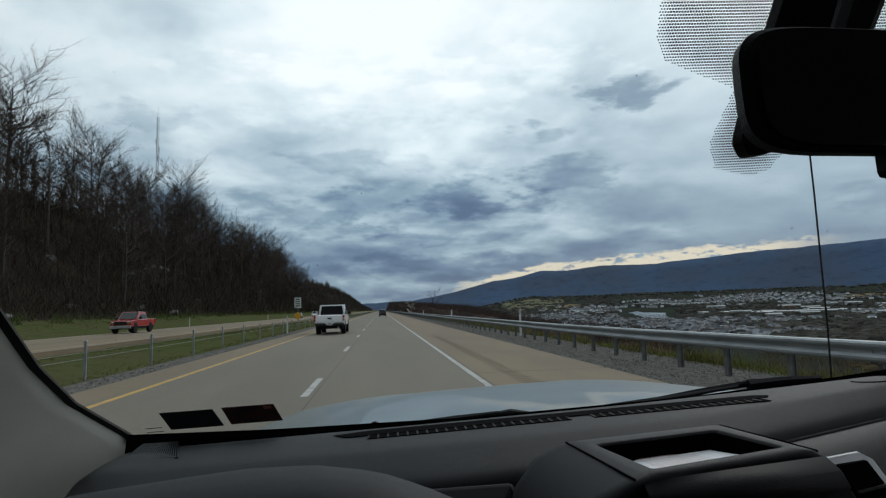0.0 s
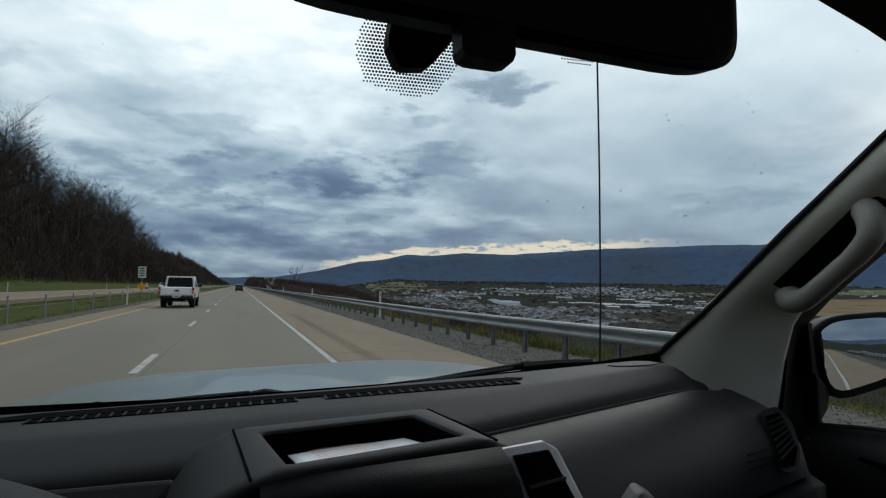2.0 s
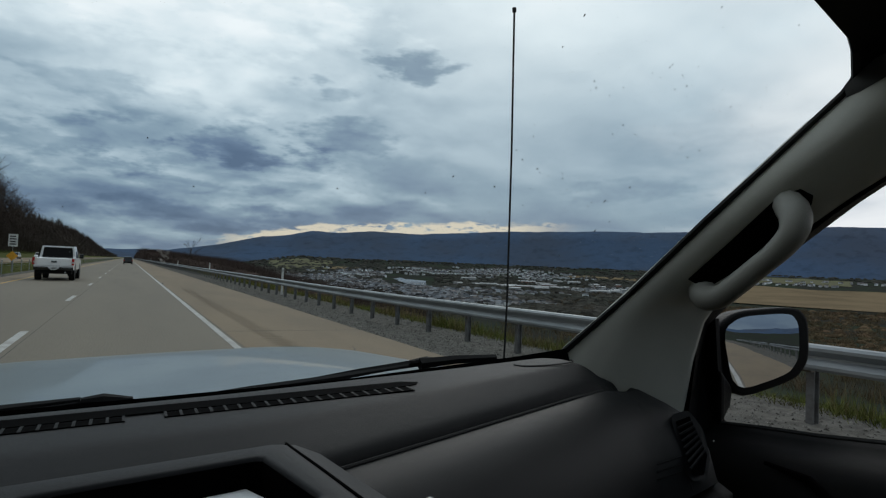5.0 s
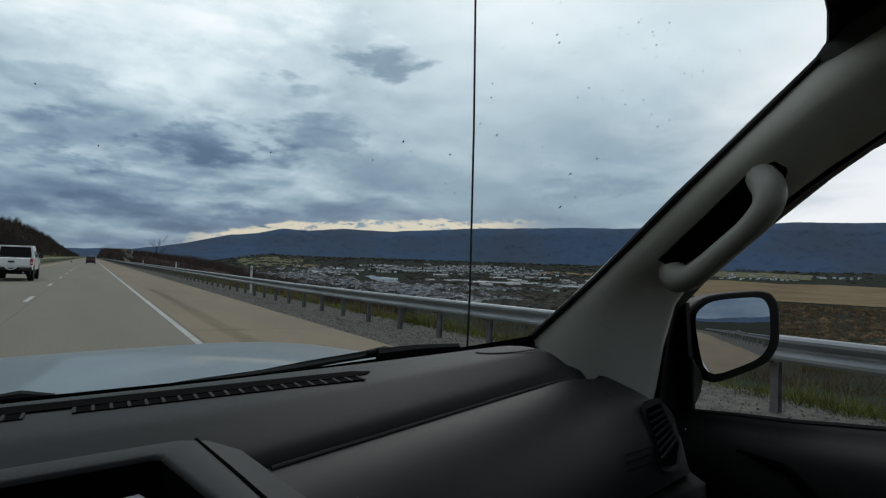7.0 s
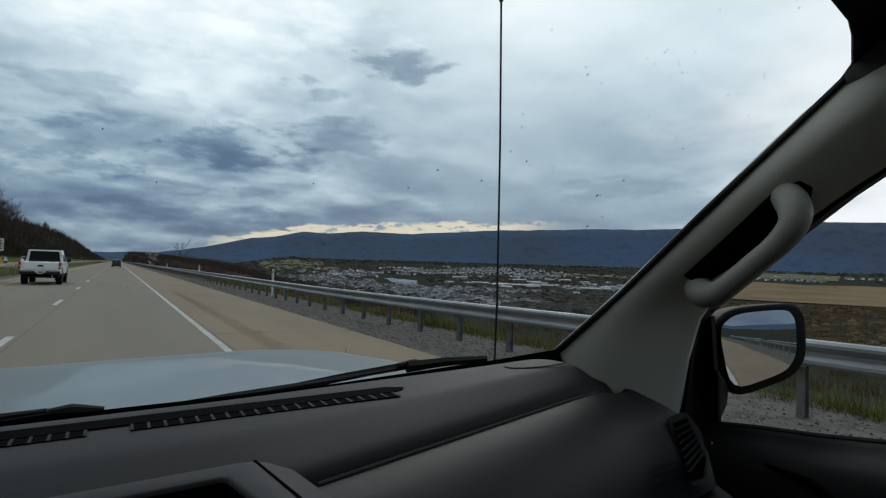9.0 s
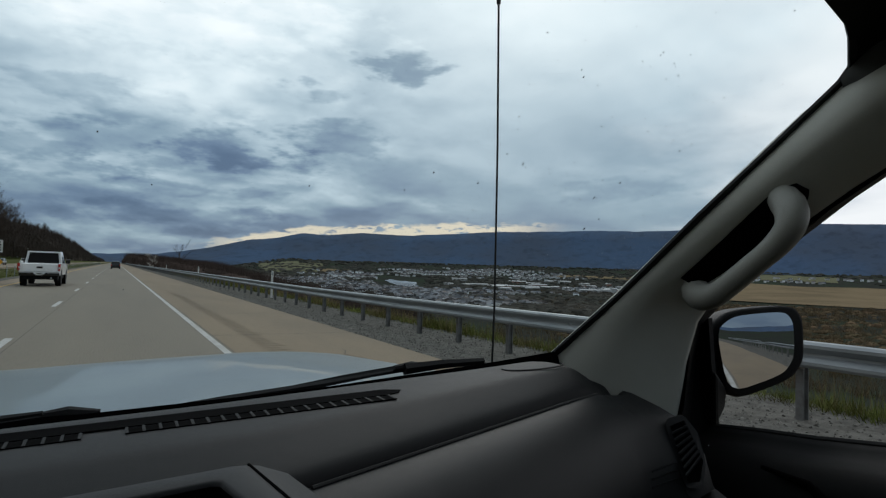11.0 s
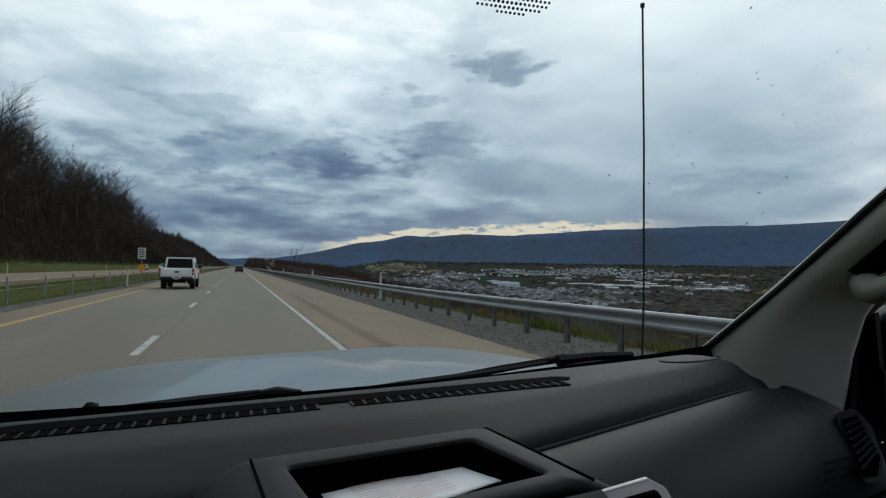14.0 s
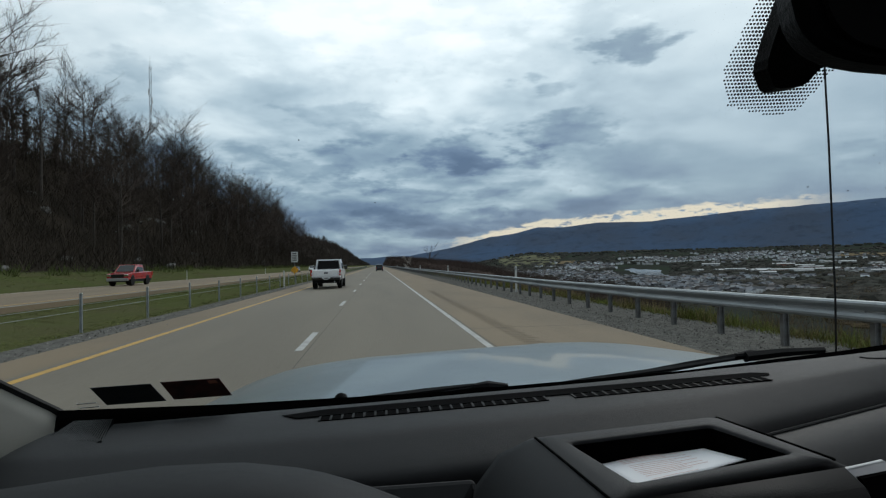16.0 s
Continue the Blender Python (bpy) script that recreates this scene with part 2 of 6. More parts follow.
M_DIRT = material("insect and rain marks", (0.40, 0.42, 0.43), 0.8, second=(0.20, 0.21, 0.21), scale=30)
M_ROAD = material("worn concrete lanes", (0.172, 0.148, 0.110), 0.85, second=(0.145, 0.125, 0.095), scale=0.35, grain=0.35, grain_scale=25, bump=0.3, bump_scale=30, world_space=True, stretch=(1, 0.12, 1))
M_SHOULDER = material("tan concrete shoulder", (0.205, 0.153, 0.094), 0.88, second=(0.168, 0.128, 0.083), scale=0.4, grain=0.35, grain_scale=22, bump=0.35, bump_scale=30, world_space=True, stretch=(1, 0.25, 1))
M_JOINT = material("dark joint filler", (0.055, 0.05, 0.045), 0.9, scale=3, world_space=True)
M_GROOVE = material("worn groove in concrete", (0.150, 0.116, 0.075), 0.95, scale=3, world_space=True)
M_WHITE = material("worn white road paint", (0.46, 0.46, 0.44), 0.7, second=(0.32, 0.31, 0.285), scale=2.2, grain=0.4, grain_scale=30, world_space=True)
M_YELLOW = material("worn yellow road paint", (0.52, 0.30, 0.05), 0.7, second=(0.40, 0.25, 0.07), scale=2.2, grain=0.4, grain_scale=30, world_space=True)
M_GRAVEL = material("grey stone chippings", spec=0.0, colour=(0.165, 0.159, 0.145), rough=0.95, second=(0.105, 0.101, 0.092), scale=5.0, grain=0.8, grain_scale=22, bump=1.0, bump_scale=18, world_space=True)
M_STONES = material("loose chippings", spec=0.0, colour=(0.180, 0.172, 0.156), rough=0.95, second=(0.115, 0.110, 0.100), scale=2.0, vary=0.6, world_space=True)
M_GROUND = material("grass and earth", spec=0.0, colour=(0.080, 0.094, 0.036), rough=0.95, second=(0.088, 0.086, 0.044), scale=0.12, grain=0.4, grain_scale=7.0, bump=0.6, bump_scale=6.0, world_space=True)


def woodland_floor():
    """Beyond the verges the ground is brown leaf litter and winter scrub."""
    k = Nodes(M_GROUND.node_tree)
    b = M_GROUND.node_tree.nodes["Principled BSDF"]
    grass = b.inputs["Base Color"].links[0].from_socket
    at = k.add("ShaderNodeNewGeometry").outputs["Position"]
    x = k.add("ShaderNodeSeparateXYZ", Vector=at).outputs[0]
    edge = k.math("ADD", x, k.math("MULTIPLY", k.noise(at, 0.12, 3.0), 6.0))
    litter = k.mix(k.maprange(k.noise(at, 0.05, 5.0, 0.6), 0.4, 0.65), (0.040, 0.033, 0.026), (0.026, 0.023, 0.019))
    scrub = k.mix(k.maprange(k.noise(at, 0.006, 5.0, 0.6), 0.42, 0.62), (0.036, 0.038, 0.034), (0.036, 0.046, 0.033))
    col = k.mix(k.maprange(edge, -35.0, -37.5), grass, litter)
    col = k.mix(k.maprange(edge, 13.0, 16.0), col, scrub)
    k.put(b.inputs["Base Color"], col)


woodland_floor()
M_STEEL = material("galvanised steel", (0.33, 0.355, 0.37), 0.58, 0.6, second=(0.26, 0.285, 0.30), scale=3.0, grain=0.25, grain_scale=40, world_space=True, stretch=(1, 0.3, 1))
M_POST = material("weathered steel post", (0.21, 0.215, 0.215), 0.6, 0.5, second=(0.15, 0.145, 0.14), scale=8, grain=0.4, grain_scale=60)
M_WOODPOST = material("weathered timber block", (0.14, 0.125, 0.10), 0.85, second=(0.10, 0.09, 0.075), scale=9, grain=0.5, grain_scale=80)
M_BARK = material("grey brown bark", spec=0.0, colour=(0.095, 0.084, 0.075), rough=0.9, second=(0.056, 0.050, 0.045), scale=3.0, grain=0.5, grain_scale=30, vary=0.25)
M_TWIG = material("bare brown twigs", spec=0.0, colour=(0.080, 0.065, 0.056), rough=0.9, second=(0.058, 0.047, 0.041), scale=1.0, vary=0.3)
M_BRUSH = material("bare brown undergrowth", spec=0.0, colour=(0.058, 0.048, 0.038), rough=0.95, second=(0.036, 0.031, 0.026), scale=0.2, vary=0.5, world_space=True)
M_GREENBRUSH = material("fresh green shrubs", spec=0.0, colour=(0.075, 0.105, 0.030), rough=0.9, second=(0.095, 0.105, 0.040), scale=0.6, vary=0.4, world_space=True)
M_GRASS = material("green grass blades", spec=0.0, colour=(0.115, 0.137, 0.046), rough=0.85, second=(0.125, 0.122, 0.052), scale=0.8, vary=0.35, world_space=True)
M_WEED = material("rough brown and green weeds", spec=0.0, colour=(0.145, 0.170, 0.045), rough=0.9, second=(0.125, 0.110, 0.048), scale=0.9, vary=0.5, world_space=True)
M_DRY = material("dry straw grass", spec=0.0, colour=(0.24, 0.19, 0.10), rough=0.9, second=(0.17, 0.13, 0.07), scale=0.8, vary=0.35, world_space=True)
M_NEEDLE = material("dark pine needles", spec=0.0, colour=(0.022, 0.030, 0.018), rough=0.9, second=(0.016, 0.022, 0.014), scale=1.0, vary=0.35)
M_BLOSSOM = material("white blossom", spec=0.0, colour=(0.62, 0.58, 0.54), rough=0.8, second=(0.48, 0.44, 0.40), scale=2, vary=0.2)
# The blue of distant haze is painted into the ridge's colour.
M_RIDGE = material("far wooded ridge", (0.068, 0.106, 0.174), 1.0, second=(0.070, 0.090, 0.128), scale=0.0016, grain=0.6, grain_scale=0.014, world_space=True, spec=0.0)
M_FARWOOD = material("bare brown hillside woods", spec=0.0, colour=(0.066, 0.055, 0.047), rough=1.0, second=(0.050, 0.044, 0.038), scale=0.01, vary=0.45, world_space=True)
M_THICKET = material("red brown thicket", spec=0.0, colour=(0.120, 0.082, 0.052), rough=1.0, second=(0.088, 0.074, 0.044), scale=0.02, vary=0.4, world_space=True)
M_BELT = material("red brown leafless woods", spec=0.0, colour=(0.074, 0.054, 0.047), rough=1.0, second=(0.056, 0.045, 0.040), scale=0.03, vary=0.4, world_space=True)
M_ROCK = material("pale rock outcrop", (0.17, 0.165, 0.155), 0.9, second=(0.06, 0.056, 0.052), scale=1.6, grain=0.4, grain_scale=6, bump=0.8, bump_scale=4)
M_WATER = material("river water", (0.13, 0.145, 0.15), 0.16, scale=0.02, world_space=True)
M_HOUSE = material("pale house walls", spec=0.0, colour=(0.70, 0.73, 0.76), rough=0.85, second=(0.42, 0.42, 0.42), scale=0.01, vary=0.45, world_space=True)
M_ROOFS = material("grey and brown roofs", spec=0.0, colour=(0.165, 0.18, 0.20), rough=0.85, second=(0.14, 0.122, 0.112), scale=0.02, vary=0.75, world_space=True)
M_FACTORY = material("white factory sheet", (0.46, 0.47, 0.48), 0.7, second=(0.36, 0.37, 0.38), scale=0.02, world_space=True)
M_FACTORYRED = material("red brick works", (0.26, 0.14, 0.11), 0.85, second=(0.20, 0.11, 0.09), scale=0.02, world_space=True)
M_FIELD = material("straw stubble field", spec=0.0, colour=(0.200, 0.155, 0.098), rough=0.95, second=(0.150, 0.118, 0.076), scale=0.006, grain=0.25, grain_scale=0.05, world_space=True)
M_FIELDGREEN = material("green pasture", spec=0.0, colour=(0.150, 0.150, 0.095), rough=0.95, second=(0.120, 0.118, 0.078), scale=0.006, grain=0.25, grain_scale=0.05, world_space=True)
M_TRUCKWHITE = material("white car paint", (0.82, 0.83, 0.84), 0.25, 0.0, second=(0.78, 0.79, 0.80), scale=2, coat=0.6)
M_CARDARK = material("black car paint", (0.012, 0.013, 0.015), 0.25, scale=2, coat=0.6)
M_CARRED = material("red car paint", (0.36, 0.025, 0.022), 0.25, second=(0.32, 0.02, 0.02), scale=2, coat=0.6)
M_CARGREY = material("silver car paint", (0.36, 0.37, 0.38), 0.3, 0.4, scale=2, coat=0.5)
M_TYRE = material("black tyre rubber", (0.012, 0.012, 0.012), 0.85, scale=10, grain=0.3)
M_REDLAMP = material("red lamp plastic", (0.42, 0.02, 0.02), 0.25, scale=10)
M_SIGN = material("white sign sheet", (0.62, 0.63, 0.62), 0.5, scale=3)
M_SIGNYELLOW = material("yellow sign sheet", (0.75, 0.36, 0.02), 0.5, scale=3)
M_INK = material("black sign paint", (0.02, 0.02, 0.02), 0.6, scale=5)
M_DELIN = material("white plastic marker post", (0.62, 0.62, 0.60), 0.6, second=(0.52, 0.52, 0.50), scale=5)
M_WOODS = material("far bare woods", spec=0.0, colour=(0.064, 0.060, 0.053), rough=1.0, second=(0.050, 0.052, 0.045), scale=0.004, vary=0.4, world_space=True)


# ---- shapes ----
class Shape:
    """Vertices and faces, gathered part by part."""

    def __init__(self):
        self.v, self.f = [], []

    def add(self, verts, faces):
        n = len(self.v)
        self.v += [tuple(p) for p in verts]
        self.f += [tuple(n + i for i in q) for q in faces]
        return self

    def box(self, lo, hi, m=None):
        c = [(x, y, z) for z in (lo[2], hi[2]) for y in (lo[1], hi[1]) for x in (lo[0], hi[0])]
        if m:
            c = [m @ Vector(p) for p in c]
        return self.add(c, [(0, 2, 3, 1), (4, 5, 7, 6), (0, 1, 5, 4), (2, 6, 7, 3), (0, 4, 6, 2), (1, 3, 7, 5)])

    def loft(self, rows, closed=False, caps=False):
        n = len(rows[0])
        verts = [p for r in rows for p in r]
        faces = []
        for i in range(len(rows) - 1):
            for j in range(n if closed else n - 1):
                a, b = i * n + j, i * n + (j + 1) % n
                faces.append((a, b, b + n, a + n))
        if caps:
            faces += [tuple(range(n - 1, -1, -1)), tuple(len(verts) - n + i for i in range(n))]
        return self.add(verts, faces)

    def tube(self, pts, radius, sides=8, caps=True):
        pts = [Vector(p) for p in pts]
        rad = radius if isinstance(radius, (list, tuple)) else [radius] * len(pts)
        rows = []
        for i, p in enumerate(pts):
            t = (pts[min(i + 1, len(pts) - 1)] - pts[max(i - 1, 0)]).normalized()
            a = t.orthogonal().normalized() if i == 0 else (a - t * a.dot(t)).normalized()
            b = t.cross(a)
            rows.append([p + (a * math.cos(q) + b * math.sin(q)) * rad[i] for q in (2 * math.pi * s / sides for s in range(sides))])
        return self.loft(rows, True, caps)

    def slab(self, outline, offset):
        """A plate: an outline of points in space, thickened by the vector offset."""
        a = [Vector(p) for p in outline]
        return self.loft([a, [p + Vector(offset) for p in a]], True, True)

    def wheel(self, centre, radius, width, sides=20, inner=0.0):
        rows = []
        for dx, r in ((-0.5, inner or radius * 0.6), (-0.5, radius * 0.9), (-0.38, radius), (0.38, radius), (0.5, radius * 0.9), (0.5, inner or radius * 0.6)):
            rows.append([(centre[0] + dx * width, centre[1] + r * math.cos(q), centre[2] + r * math.sin(q)) for q in (2 * math.pi * s / sides for s in range(sides))])
        return self.loft(rows, True, not inner)

    def mesh(self, name, mat=None, smooth=False):
        me = bpy.data.meshes.new(name)
        me.from_pydata(self.v, [], self.f)
        if mat:
            me.materials.append(mat)
        bm = bmesh.new()
        bm.from_mesh(me)
        bmesh.ops.recalc_face_normals(bm, faces=bm.faces)
        bm.to_mesh(me)
        bm.free()
        if smooth:
            for p in me.polygons:
                p.use_smooth = True
        return me


def part(name, shape, mat, parent=None, label="", smooth=False, bevel=0.0, thick=0.0):
    """One mesh object out of a shape, under a thing or part."""
    ob = new(name, shape.mesh(name, mat, smooth))
    ob.parent = parent
    if thick:
        md = ob.modifiers.new("thickness", "SOLIDIFY")
        md.thickness, md.offset = thick, 0
    if bevel:
        md = ob.modifiers.new("edges", "BEVEL")
        md.width, md.segments, md.limit_method, md.angle_limit = bevel, 2, "ANGLE", radians(40)
    return tagged(ob, label)


def thing(name, label, category, group="", at=None, kind=""):
    ob = new(name)
    ob.empty_display_size = 0.2
    if at is not None:
        ob.matrix_world = at
    return tagged(ob, label, category, group, kind)


def smooth01(t):
    t = max(0.0, min(1.0, t))
    return t * t * (3 - 2 * t)


def lerp_table(x, table):
    for (a, va), (b, vb) in zip(table, table[1:]):
        if x <= b:
            return va + (vb - va) * max(0.0, min(1.0, (x - a) / (b - a)))
    return table[-1][1]


# ---- the lie of the land ----
EDGE_R, EDGE_L = 5.45, -6.5          # edges of the pavement
RAIL_X = 6.95                        # guardrail
HILL_FOOT, HILL_WIDE, HILL_TOP = -36.0, 54.0, 27.0


def hill_share(y):
    return lerp_table(y, [(-4000, 0.35), (-900, 0.6), (-300, 0.9), (0, 1.0), (420, 1.0), (520, 0.92), (700, 1.05), (1000, 1.28), (1350, 1.25), (1700, 0.95), (2300, 0.7), (3000, 0.2)])


def land(x, y):
    """Height of the ground."""
    r = math.hypot(x, y)
    if x < HILL_FOOT:
        t = smooth01((HILL_FOOT - x) / HILL_WIDE)
        rough = noise.noise(Vector((x * 0.02, y * 0.02, 0))) * 5 + noise.noise(Vector((x * 0.07, y * 0.07, 4))) * 1.5
        return 1.2 + t * hill_share(y) * (HILL_TOP + rough) + max(0, -90 - x) * 0.02
    if x < EDGE_L - 0.6:
        dip = math.exp(-((x + 11.3) / 2.6) ** 2) * 0.35
        return -0.10 - dip + 1.3 * smooth01((-27.0 - x) / 9.0)
    if x < 8.4:
        return -0.12
    d = x - 8.4
    bank = -0.12 - min(d, 40) * 0.50 - max(0, min(d - 40, 250)) * 0.15
    bank = max(bank, -48 + noise.noise(Vector((x * 0.003, y * 0.003, 1))) * 5)
    ahead = smooth01((math.degrees(math.atan2(x, max(y, 1))) - 5.0) / 10)
    rise = lerp_table(r, [(0, 0), (1500, 0), (2100, 5), (2500, 22), (3000, 55), (3600, 98), (5200, 110)])
    if y > 0:
        bank = bank * ahead + (1 - ahead) * max(bank, -6 - d * 0.05)
    return bank + rise * ahead


def ground_sheet():
    def spread(limit, near, first):
        out, x, step = [0.0], 0.0, first
        while x < limit:
            if x > near:
                step *= 1.16
            x = min(limit, x + step)
            out.append(x)
        return out
    right = [q + 8.4 for q in spread(4890, 30, 4.0)]
    left = [-q - 36 for q in spread(4860, 70, 5.0)]
    xs = sorted(set(left + [-34.5, -33, -31.5, -30, -28.5, -27, -24, -18, -14, -12.5, -11.3, -10, -8.5, -7.1, -6.0, 5.0, 7.0, 7.6] + right))
    ys = sorted(set([q for q in spread(4900, 500, 12.0)] + [-q for q in spread(4900, 60, 15.0)]))
    s = Shape()
    s.loft([[(x, y, land(x, y)) for x in xs] for y in ys])
    ob = part("ground", s, M_GROUND, smooth=True)
    tagged(ob, "grassy roadside falling to a wide brown valley", "ground", kind="structure")


def ridge_backdrop():
    crest = [(-180, 1.2), (-120, 1.0), (-60, 0.8), (-6, 0.6), (1, 0.75), (3, 0.8), (5, 1.15), (7, 1.55), (9, 2.0), (11, 2.5), (13, 2.7), (15.5, 3.25), (18, 3.2), (21, 3.5), (26, 3.5), (30, 3.75), (34, 4.05), (38, 4.15), (42, 4.3), (50, 4.4), (56, 4.75), (62, 4.9), (68, 4.8), (80, 4.6), (110, 3.6), (150, 2.0), (180, 1.2)]
    rows = []
    for i in range(721):
        az = -180 + i * 0.5
        el = lerp_table(az, crest) + 0.05 * noise.noise(Vector((az * 0.9, 0, 0))) + 0.10 * noise.noise(Vector((az * 0.22, 3, 0)))
        a = radians(az)
        row = []
        for k, (r, f) in enumerate(((3700, -0.2), (3950, 0.18), (4200, 0.5), (4400, 0.8), (4550, 1.0), (4750, 0.6), (4850, -0.2))):
            fold = 1 + (0.10 * noise.noise(Vector((az * 0.35, k * 1.7, 7))) if k != 4 else 0)
            z = 1.5 + r * math.tan(radians(el)) * f * fold
            row.append((r * math.sin(a), r * math.cos(a), z if f > 0 else -60))
        rows.append(row)
    s = Shape().loft(rows)
    tagged(part("backdrop", s, M_RIDGE, smooth=True), "long wooded mountain ridge with blue haze painted in", "mountain", kind="structure")


ground_sheet()
ridge_backdrop()


# ---- the highway ----
Y0, Y1 = -260.0, 2600.0
WHITE_X, DASH_X, YELLOW_X = 2.12, -1.42, -5.15


def strip(name, x0, x1, z, mat, label, cat, y0=Y0, y1=Y1, thick=0.12):
    s = Shape().box((x0, y0, z - thick), (x1, y1, z))
    return tagged(part(name, s, mat), label, cat, kind="structure")


strip("road", YELLOW_X - 0.25, WHITE_X + 0.12, 0.0, M_ROAD, "two worn grey-tan concrete traffic lanes", "road")
strip("pavement", WHITE_X + 0.12, EDGE_R, -0.004, M_SHOULDER, "tan concrete shoulder with cracks and rumble strip", "shoulder")
strip("pavement", EDGE_L, YELLOW_X - 0.25, -0.004, M_SHOULDER, "narrow tan concrete inner shoulder", "shoulder")
strip("trim", WHITE_X - 0.065, WHITE_X + 0.065, 0.004, M_WHITE, "solid white edge line", "road marking", thick=0.003)
strip("trim", YELLOW_X - 0.08, YELLOW_X + 0.08, 0.004, M_YELLOW, "solid worn yellow edge line", "road marking", thick=0.003)
strip("trim", EDGE_R, 8.5, -0.05, M_GRAVEL, "grey gravel strip under the guardrail", "gravel", thick=0.2)
strip("trim", EDGE_L - 1.15, EDGE_L, -0.05, M_GRAVEL, "grey gravel strip beside the median", "gravel", thick=0.2)
# the opposite carriageway
strip("road", -27.2, -15.8, 0.10, M_SHOULDER, "opposite carriageway of pale concrete", "road", thick=0.3)
strip("trim", -16.9, -16.75, 0.106, M_YELLOW, "yellow edge line of the opposite carriageway", "road marking", thick=0.003)
strip("trim", -26.4, -26.25, 0.106, M_WHITE, "white edge line of the opposite carriageway", "road marking", thick=0.003)


def lane_dashes():
    me = Shape().box((-0.07, -1.5, 0.0), (0.07, 1.5, 0.004)).mesh("lane_dash", M_WHITE)
    for i in range(-4, 60):
        ob = new("lane_dash", me)
        ob.location = (DASH_X, 0.6 + i * 12.19, 0.001)
        tagged(ob, "worn white lane dash on the concrete", "road marking", "lane dashes")


def rumble_and_joints():
    s = Shape()
    rng = random.Random(3)
    y = 2.0
    while y < 34:
        x = 2.85 + rng.uniform(-0.03, 0.03)
        wide = 0.42 + rng.uniform(-0.08, 0.06)
        s.add([(x, y, 0.003), (x + wide, y, 0.003), (x + wide, y + 0.05, 0.003), (x, y + 0.05, 0.003)], [(0, 1, 2, 3)])
        y += 0.30
    tagged(part("rumble_strip", s, M_GROOVE), "row of dark grooves milled in the shoulder", "rumble strip", kind="stuff")
    s = Shape()
    y = -12.0
    while y < 300:
        for x0, x1 in ((WHITE_X + 0.13, EDGE_R), (EDGE_L, YELLOW_X - 0.26)):
            n = 9
            top = [(x0 + (x1 - x0) * i / n, y + rng.uniform(-0.035, 0.035)) for i in range(n + 1)]
            w = rng.uniform(0.010, 0.022)
            s.loft([[(a, b - w, -0.002) for a, b in top], [(a, b + w, -0.002) for a, b in top]])
        y += rng.choice((4.6, 6.1, 9.2))
    # the joint between the lanes and a few wandering cracks
    s.loft([[(DASH_X + 0.16 + 0.004 * math.sin(q), q, 0.002) for q in range(-40, 500, 4)], [(DASH_X + 0.174 + 0.004 * math.sin(q), q, 0.002) for q in range(-40, 500, 4)]])
    s.loft([[(WHITE_X + 0.115, q, 0.002) for q in range(-40, 500, 20)], [(WHITE_X + 0.130, q, 0.002) for q in range(-40, 500, 20)]])
    for k in range(16):
        x, y = rng.choice((rng.uniform(2.9, 5.2), rng.uniform(-4.8, 1.9))), rng.uniform(6, 90)
        pts = [(x, y)]
        for _ in range(10):
            x += rng.uniform(-0.16, 0.16)
            y += rng.uniform(0.1, 0.5)
            pts.append((x, y))
        s.loft([[(a - 0.008, b, 0.002) for a, b in pts], [(a + 0.008, b, 0.002) for a, b in pts]])
    tagged(part("cracks_and_joints", s, M_JOINT), "dark joints and cracks in the concrete", "road joints", kind="stuff")


def loose_stones():
    """Chippings lying proud of the gravel strips beside the pavement."""
    rng = random.Random(31)
    s = Shape()
    for i in range(9000):
        near = i < 6000
        y = rng.uniform(-3, 15) if near else 15 + 45 * rng.random() ** 1.3
        x = EDGE_R + 0.05 + 2.95 * rng.random() ** 1.1
        r = rng.uniform(0.010, 0.026) * (1.0 if near else 1.4)
        q, t = rng.uniform(0, 6.283), rng.uniform(0.6, 1.4)
        ring = [(x + r * t * math.cos(q + a) * rng.uniform(0.7, 1.2), y + r / t * math.sin(q + a) * rng.uniform(0.7, 1.2), -0.054 + r * 0.25) for a in (0, 1.57, 3.14, 4.71)]
        s.add(ring + [(x + rng.uniform(-0.4, 0.4) * r, y, -0.05 + r * rng.uniform(0.7, 1.2))], [(0, 1, 4), (1, 2, 4), (2, 3, 4), (3, 0, 4)])
    for i in range(1500):
        y, x, r = 2 + 50 * rng.random() ** 1.3, EDGE_L - 1.1 * rng.random(), rng.uniform(0.015, 0.04)
        s.add([(x - r, y, -0.052), (x, y - r, -0.052), (x + r, y, -0.052), (x, y + r, -0.052), (x, y, -0.05 + r)], [(0, 1, 4), (1, 2, 4), (2, 3, 4), (3, 0, 4)])
    tagged(part("loose_stones", s, M_STONES), "loose grey chippings scattered on the gravel strip", "gravel", kind="stuff")


lane_dashes()
rumble_and_joints()
loose_stones()


# ---- guardrail ----
def w_beam(y0, y1):
    """The W-shaped steel beam between two distances."""
    prof = [(0.00, 0.775), (0.045, 0.765), (0.075, 0.735), (0.075, 0.700), (0.030, 0.655), (0.000, 0.635), (0.000, 0.605), (0.030, 0.585), (0.075, 0.540), (0.075, 0.505), (0.045, 0.475), (0.00, 0.465)]
    s = Shape()
    s.loft([[(-x, y, z) for x, z in prof] + [(0.008 - x * 0.9, y, z) for x, z in reversed(prof)] for y in (y0, y1)], True, True)
    return s


